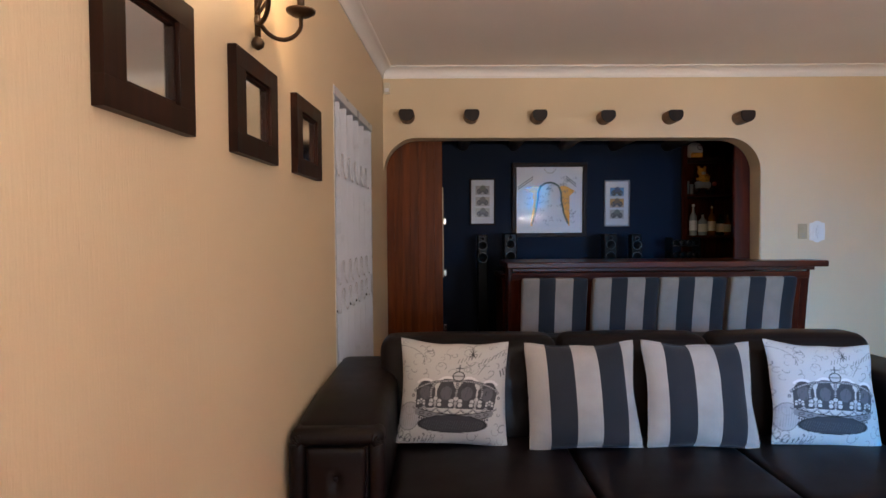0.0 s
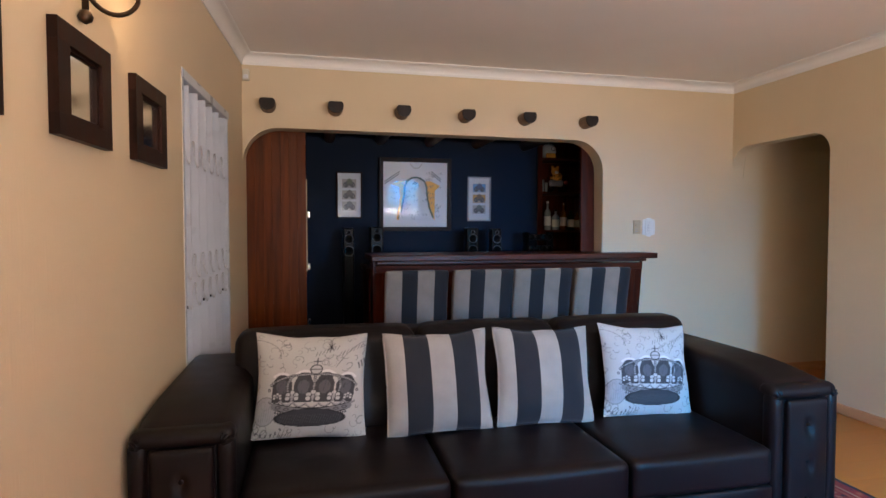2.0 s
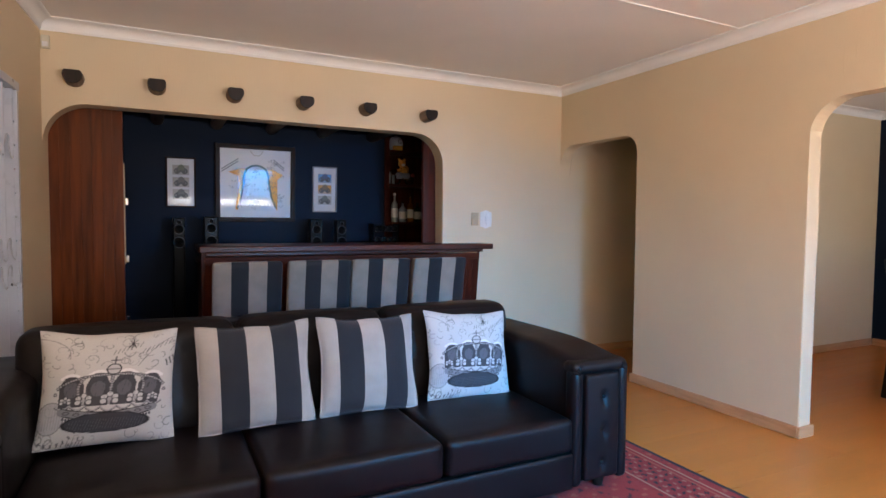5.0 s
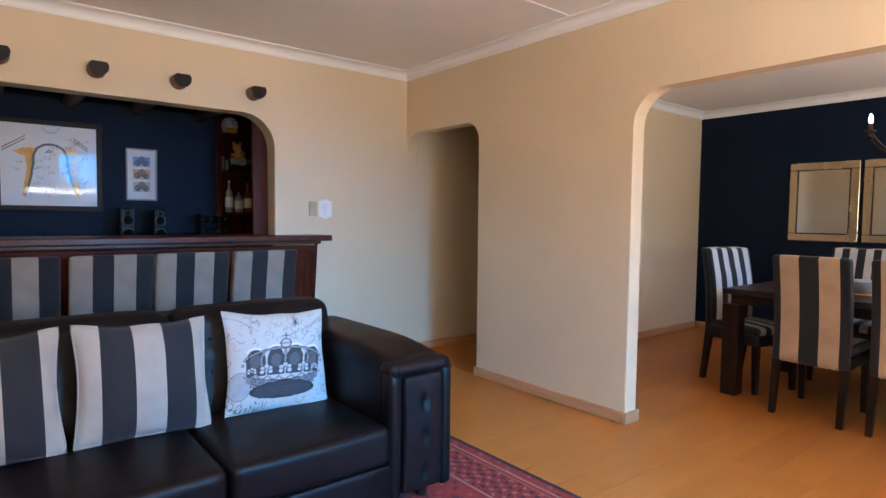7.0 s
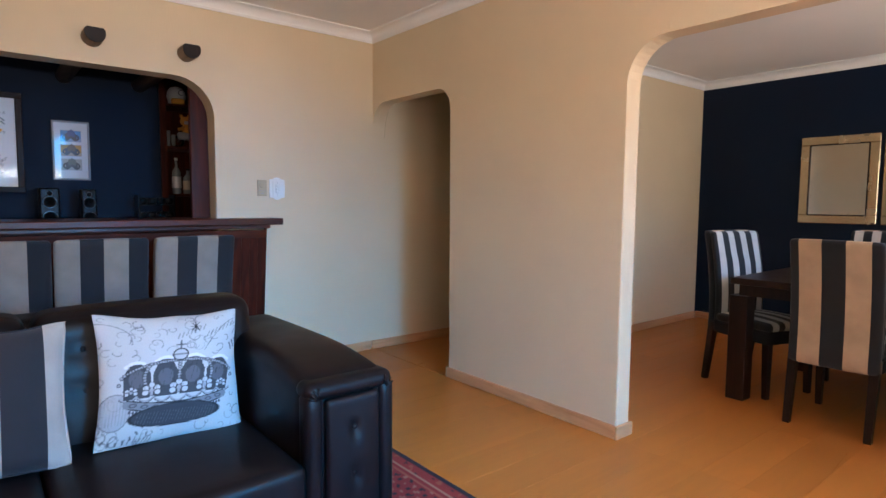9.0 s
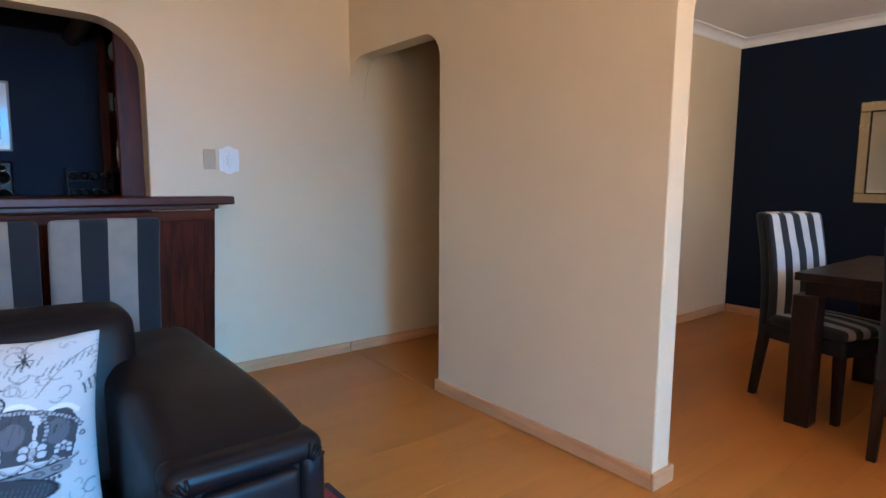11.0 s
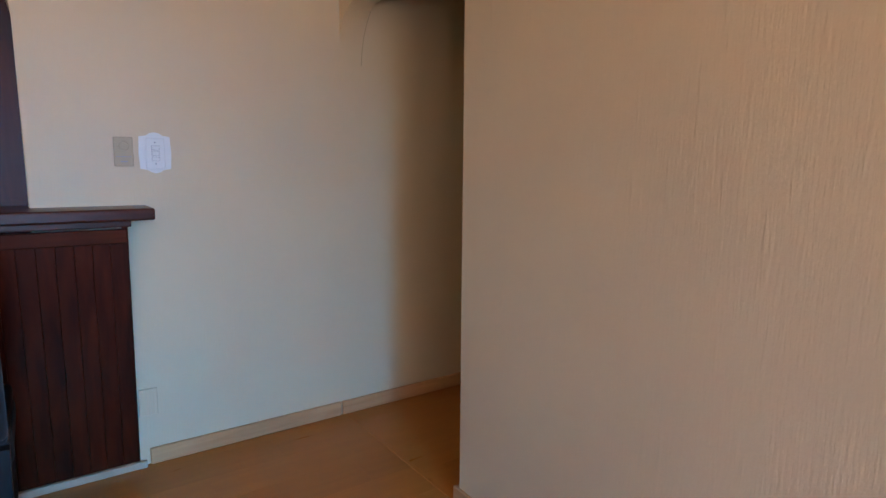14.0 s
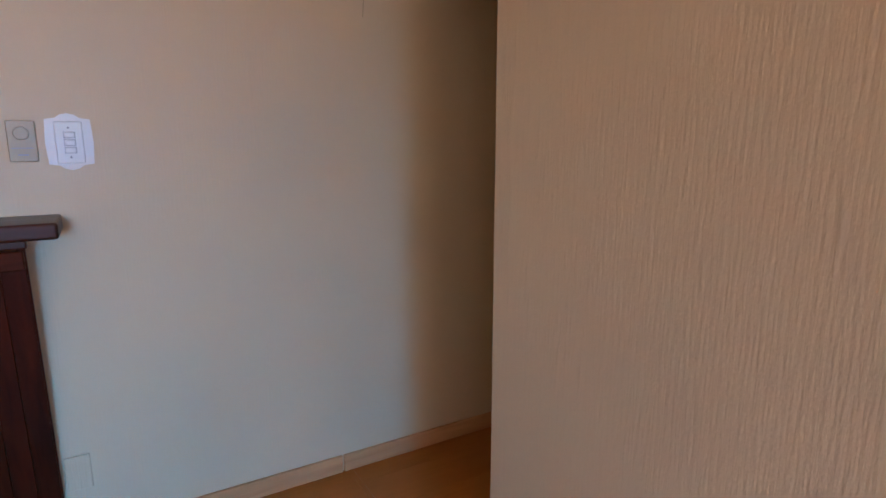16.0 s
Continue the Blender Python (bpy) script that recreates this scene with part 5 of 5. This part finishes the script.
def crown_canvas():
    s = Canvas(300, 300, 1.0, (0.43, 0.425, 0.41))
    ink, mid, pale = (0.010, 0.010, 0.013), (0.06, 0.06, 0.07), (0.27, 0.27, 0.28)
    q = np.random.RandomState(5)
    # faint script and scrolls round the crown
    for k in range(170):
        x, y = q.uniform(0.06, 0.94), q.uniform(0.05, 0.95)
        if 0.2 < x < 0.86 and 0.2 < y < 0.66:
            continue
        r = q.uniform(0.015, 0.05)
        a0, a1 = q.uniform(0, 6), q.uniform(2, 5)
        s.curve(lambda t: (x + r * (1 - 0.5 * t) * math.cos(a0 + a1 * t), y + r * (1 - 0.5 * t) * math.sin(a0 + a1 * t)), 0, 1, 0.006, mid, q.uniform(0.25, 0.7), 12)
    for k in range(16):
        x = 0.50 + 0.024 * k
        s.line([(x, 0.80 + 0.010 * k % 0.07), (x + 0.012, 0.84 + 0.010 * k % 0.07)], 0.006, mid, 0.6)
    s.curve(lambda t: (0.86 - 0.2 * t, 0.92 - 0.22 * t * t), 0, 1, 0.006, mid, 0.6)
    s.curve(lambda t: (0.10 + 0.16 * math.cos(t), 0.82 + 0.10 * math.sin(t)), -0.4, 3.0, 0.007, mid, 0.55)
    s.ellipse(0.17, 0.33, 0.085, 0.115, (0.30, 0.30, 0.31), 0.8)
    s.ellipse(0.17, 0.33, 0.085, 0.115, mid, 0.6, ring=0.006)
    for k in range(9):
        s.line([(0.10 + 0.016 * k, 0.25), (0.105 + 0.016 * k, 0.41)], 0.003, mid, 0.35)
    for sx in (-1, 1):
        s.line([(0.60 + 0.02 * sx, 0.86), (0.60 - 0.02 * sx, 0.92)], 0.006, ink)
    s.line([(0.575, 0.89), (0.625, 0.89)], 0.006, ink)
    s.line([(0.60, 0.855), (0.60, 0.925)], 0.006, ink)
    for k in range(10):
        a = radians(200 + 14 * k)
        s.line([(0.20 + 0.15 * math.cos(a), 0.33 + 0.19 * math.sin(a)), (0.20 + 0.165 * math.cos(a), 0.33 + 0.21 * math.sin(a))], 0.012, mid, 0.8)
    # crown: cap panels
    left, right = 0.20, 0.84
    for k in range(4):
        x0, x1 = left + 0.16 * k, left + 0.16 * (k + 1)
        rise = (0.03, 0.06, 0.06, 0.03)[k]
        s.poly([(x0 + 0.01, 0.40), (x0 + 0.005, 0.56), (x0 + 0.05, 0.60 + rise), (x1 - 0.05, 0.60 + rise), (x1 - 0.005, 0.56), (x1 - 0.01, 0.40)], (0.04, 0.04, 0.047))
        s.ellipse((x0 + x1) / 2, 0.53, 0.045, 0.06, (0.10, 0.10, 0.11), 0.7)
        s.curve(lambda t: (x0 + 0.02 + 0.12 * t, 0.585 + rise + 0.03 * math.sin(math.pi * t)), 0, 1, 0.020, (0.62, 0.61, 0.61), 0.9)
    # beaded arches
    for k in range(46):
        t = k / 45
        x = left - 0.015 + (right - left + 0.03) * t
        y = 0.50 + 0.145 * math.sin(math.pi * t) ** 0.45
        s.ellipse(x, y, 0.010, 0.010, pale)
        s.ellipse(x, y, 0.010, 0.010, ink, 0.9, ring=0.005)
    for x in (0.36, 0.52, 0.68):
        for k in range(12):
            s.ellipse(x + (x - 0.52) * 0.25 * math.sin(k / 11 * 3), 0.42 + 0.019 * k, 0.011, 0.009, pale)
            s.ellipse(x + (x - 0.52) * 0.25 * math.sin(k / 11 * 3), 0.42 + 0.019 * k, 0.011, 0.009, ink, 0.8, ring=0.004)
    # orb and cross
    s.ellipse(0.52, 0.685, 0.042, 0.042, (0.40, 0.40, 0.40))
    s.ellipse(0.52, 0.685, 0.042, 0.042, ink, ring=0.008)
    s.line([(0.478, 0.685), (0.562, 0.685)], 0.007, ink)
    s.line([(0.52, 0.725), (0.52, 0.785)], 0.010, mid)
    s.line([(0.495, 0.757), (0.545, 0.757)], 0.010, mid)
    # a few large printed letters: D, O and a slanted word
    s.line([(0.085, 0.215), (0.115, 0.150)], 0.008, mid, 0.6)
    s.curve(lambda t: (0.100 + 0.042 * math.sin(t), 0.183 + 0.036 * math.cos(t)), 0.5, 2.7, 0.008, mid, 0.6)
    s.ellipse(0.185, 0.150, 0.024, 0.032, mid, 0.6, ring=0.008)
    for k in range(5):
        s.line([(0.235 + 0.03 * k, 0.115 + 0.004 * k), (0.245 + 0.03 * k, 0.150 + 0.006 * k)], 0.007, mid, 0.7)
    for k in range(6):
        s.line([(0.84 + 0.018 * k, 0.69 + 0.017 * k), (0.822 + 0.018 * k, 0.735 + 0.017 * k)], 0.008, ink, 0.85)
    # leaf ornaments on the rim
    for x, r in ((0.25, 0.03), (0.36, 0.045), (0.52, 0.05), (0.68, 0.045), (0.79, 0.03)):
        for a in (90, 30, 150, -20, 200):
            ca, sa = math.cos(radians(a)), math.sin(radians(a))
            s.ellipse(x + r * ca * 0.8, 0.445 + r * sa * 0.8, r * 0.42, r * 0.42, (0.42, 0.42, 0.42))
            s.ellipse(x + r * ca * 0.8, 0.445 + r * sa * 0.8, r * 0.42, r * 0.42, ink, 0.9, ring=0.005)
        s.ellipse(x, 0.445, r * 0.3, r * 0.3, pale)
    # scalloped rim
    for k in range(7):
        x = 0.235 + 0.095 * k
        s.curve(lambda t: (x - 0.045 + 0.09 * t, 0.385 + 0.02 * abs(k - 3) * 0.5 - 0.025 * math.sin(math.pi * t)), 0, 1, 0.012, pale)
        s.curve(lambda t: (x - 0.045 + 0.09 * t, 0.377 + 0.02 * abs(k - 3) * 0.5 - 0.025 * math.sin(math.pi * t)), 0, 1, 0.005, ink)

    def band(yc, sag, half):
        return lambda t: (0.52 + half * t, yc + sag * (t * t))
    s.curve(band(0.325, 0.045, 0.285), -1, 1, 0.055, (0.17, 0.17, 0.18))
    s.curve(band(0.352, 0.045, 0.290), -1, 1, 0.007, ink)
    s.curve(band(0.298, 0.042, 0.278), -1, 1, 0.007, ink)
    for k in range(9):
        t = -0.9 + 0.225 * k
        x, y = band(0.325, 0.045, 0.285)(t)
        s.ellipse(x, y, 0.018, 0.010, mid, ring=0.006)
    for k in range(30):
        x, y = band(0.280, 0.040, 0.270)(-1 + 2 * k / 29)
        s.ellipse(x, y, 0.008, 0.012, mid)
    s.ellipse(0.52, 0.272, 0.268, 0.072, (0.03, 0.03, 0.036))
    for k in range(26):
        x = 0.28 + 0.0185 * k
        s.line([(x, 0.225), (x + 0.02, 0.30)], 0.003, (0.16, 0.16, 0.17), 0.35)
    s.ellipse(0.52, 0.272, 0.268, 0.072, ink, ring=0.006)
    # shading strokes
    for k in range(60):
        x = q.uniform(0.22, 0.82)
        y = q.uniform(0.42, 0.60)
        s.line([(x, y), (x + 0.006, y + 0.04)], 0.003, ink, 0.6)
    for k in range(5):
        s.line([(0.30 + 0.02 * k, 0.10), (0.315 + 0.02 * k, 0.14)], 0.007, mid, 0.6)
    return s


CROWN = crown_canvas()
uu, vv = CROWN.u.copy(), CROWN.v.copy()
CROWN.c = CROWN.sample(np.clip((uu - 0.51 - 0.10 * (vv - 0.36)) / (1.20 + 0.25 * (vv - 0.36)) + 0.52, 0, 0.999), np.clip((vv - 0.36) / 1.13 + 0.42, 0, 0.999))
PLAIN = Canvas(4, 4, 1.0, (0.43, 0.425, 0.41))
crown_meshes = []


def crown_cushion(m, w=0.48, h=0.448):
    c = thing("crown_cushion", m, "white cotton cushion printed with a black engraved crown and script", "cushion", "cushions on the sofa")
    if not crown_meshes:
        crown_meshes.append(grid_print("printed_front", CROWN, pillow_place(w, h, 0.15, 1, 0.4), 200, 200, CROWN_PRINT))
        crown_meshes.append(grid_print("plain_back", PLAIN, pillow_place(w, h, 0.13, -1, 0.4), 24, 24, CROWN_PRINT))
    for nm, me in zip(("printed_front", "plain_back"), crown_meshes):
        o = new(nm, me)
        o.parent = c
    return c


def stripe_cushion(m, w=0.475, h=0.445, seed=1.0):
    c = thing("striped_cushion", m, "linen cushion with broad cream and charcoal stripes", "cushion", "cushions on the sofa")
    for nm, side in (("front", 1), ("back", -1)):
        me = grid_print(nm, PLAIN, pillow_place(w, h, 0.15, side, seed), 40, 40, STRIPE_CUSH)
        o = new(nm, me)
        o.parent = c
    edge = [pillow_place(w, h, 0, 1, seed)(u, v) for u, v in [(k / 20, 0) for k in range(20)] + [(1, k / 20) for k in range(20)] + [(1 - k / 20, 1) for k in range(20)] + [(0, 1 - k / 20) for k in range(21)]]
    part("piped_edge", tube(edge, 0.004, 6), STRIPE_CUSH, c, smooth=True)
    return c


crown_cushion(pose(1.180, 2.985, 0.408, -15, 3, 1))
stripe_cushion(pose(1.748, 2.94, 0.405, -15, -1, 0), seed=1.3)
stripe_cushion(pose(2.243, 2.945, 0.403, -15, 1.5, 0), seed=2.9)
crown_cushion(pose(2.780, 2.96, 0.392, -17, 4, 0))

# ---------------------------------------------------------------- rug
RW, RL = 2.5, 3.6
rc = Canvas(250, 360, 360 / 250, (0.24, 0.020, 0.015))
U, V = rc.u * RW, rc.v * RL
edge = np.minimum(np.minimum(U, RW - U), np.minimum(V, RL - V))
NAVYR, REDR, RUST, BEI = (0.020, 0.010, 0.014), (0.22, 0.018, 0.013), (0.30, 0.08, 0.04), (0.34, 0.20, 0.12)
motif = np.sin(U * 47 + 2 * np.sin(V * 9)) * np.sin(V * 47 + 2 * np.sin(U * 9)) + 0.6 * np.sin(U * 101 + 1) * np.sin(V * 93)
rc.blend((motif > 0.85).astype(float), NAVYR, 0.8)
rc.blend((motif < -0.95).astype(float), RUST, 0.8)
rc.blend(((edge < 0.34) & (edge > 0.07)).astype(float), (0.21, 0.017, 0.014))
bm_ = np.sin(U * 92 + np.sin(V * 40)) * np.sin(V * 70)
rc.blend(((edge < 0.30) & (edge > 0.11) & (bm_ > 0.72)).astype(float), BEI, 0.6)
rc.blend(((edge < 0.30) & (edge > 0.11) & (bm_ < -0.6)).astype(float), NAVYR)
for a, b, c_ in ((0.0, 0.020, NAVYR), (0.070, 0.078, BEI), (0.098, 0.106, RUST), (0.31, 0.318, BEI), (0.335, 0.345, NAVYR)):
    rc.blend(((edge >= a) & (edge < b)).astype(float), c_)
rug_me = grid_print("rug", rc, lambda u, v: ((u - 0.5) * RW, (v - 0.5) * RL, 0.012 + 0.0012 * noise.noise(Vector((u * 30, v * 40, 0)))), 250, 360, RUG_PRINT)
rug = thing("rug", pose(3.825 - RW / 2, 1.55, 0), "red Persian-style wool rug with a dark border under the sofa", "rug")
ro = new("woven_field", rug_me)
ro.parent = rug
part("binding", box(-RW / 2, RW / 2, -RL / 2, RL / 2, 0.001, 0.0105, 0.003, 1), LEATHER, rug, "dark bound edge")

# ---------------------------------------------------------------- floor boards
rf = random.Random(3)
plank_meshes = {}


def plank(parent, x0, x1, y0, y1):
    w, d = round(x1 - x0, 3), round(y1 - y0, 3)
    if (w, d) not in plank_meshes:
        bm = box(-w / 2, w / 2, -d / 2 + 0.0002, d / 2 - 0.0002, -0.012, 0.0, 0.0003, 1)
        bmesh.ops.recalc_face_normals(bm, faces=bm.faces)
        me = bpy.data.meshes.new("plank")
        bm.to_mesh(me)
        bm.free()
        me.materials.append(FLOOR)
        plank_meshes[(w, d)] = me
    o = new("plank", plank_meshes[(w, d)])
    o.parent = parent
    o.location = ((x0 + x1) / 2, (y0 + y1) / 2, 0)


def lay(name, x0, x1, y0, y1, label, pw=0.194, pl=1.29):
    f = thing(name, pose(0, 0, 0), label, "floor", kind="structure")
    y = y0
    while y < y1 - 0.01:
        e = min(y + pw, y1)
        x = x0
        step = rf.choice((0.32, 0.55, 0.80, 1.05, pl))
        while x < x1 - 0.01:
            k = min(x + step, x1)
            plank(f, x, k, y, e)
            x, step = k, pl
        y = e


lay("floor", 0.2, EX - 0.0, SY, FY, "honey-coloured beech laminate boards")
lay("floor_dining", EX, DX, SY, 3.99, "honey-coloured beech laminate boards")
lay("floor_passage", EX, 7.6, 3.99, NY + 0.0, "honey-coloured beech laminate boards")
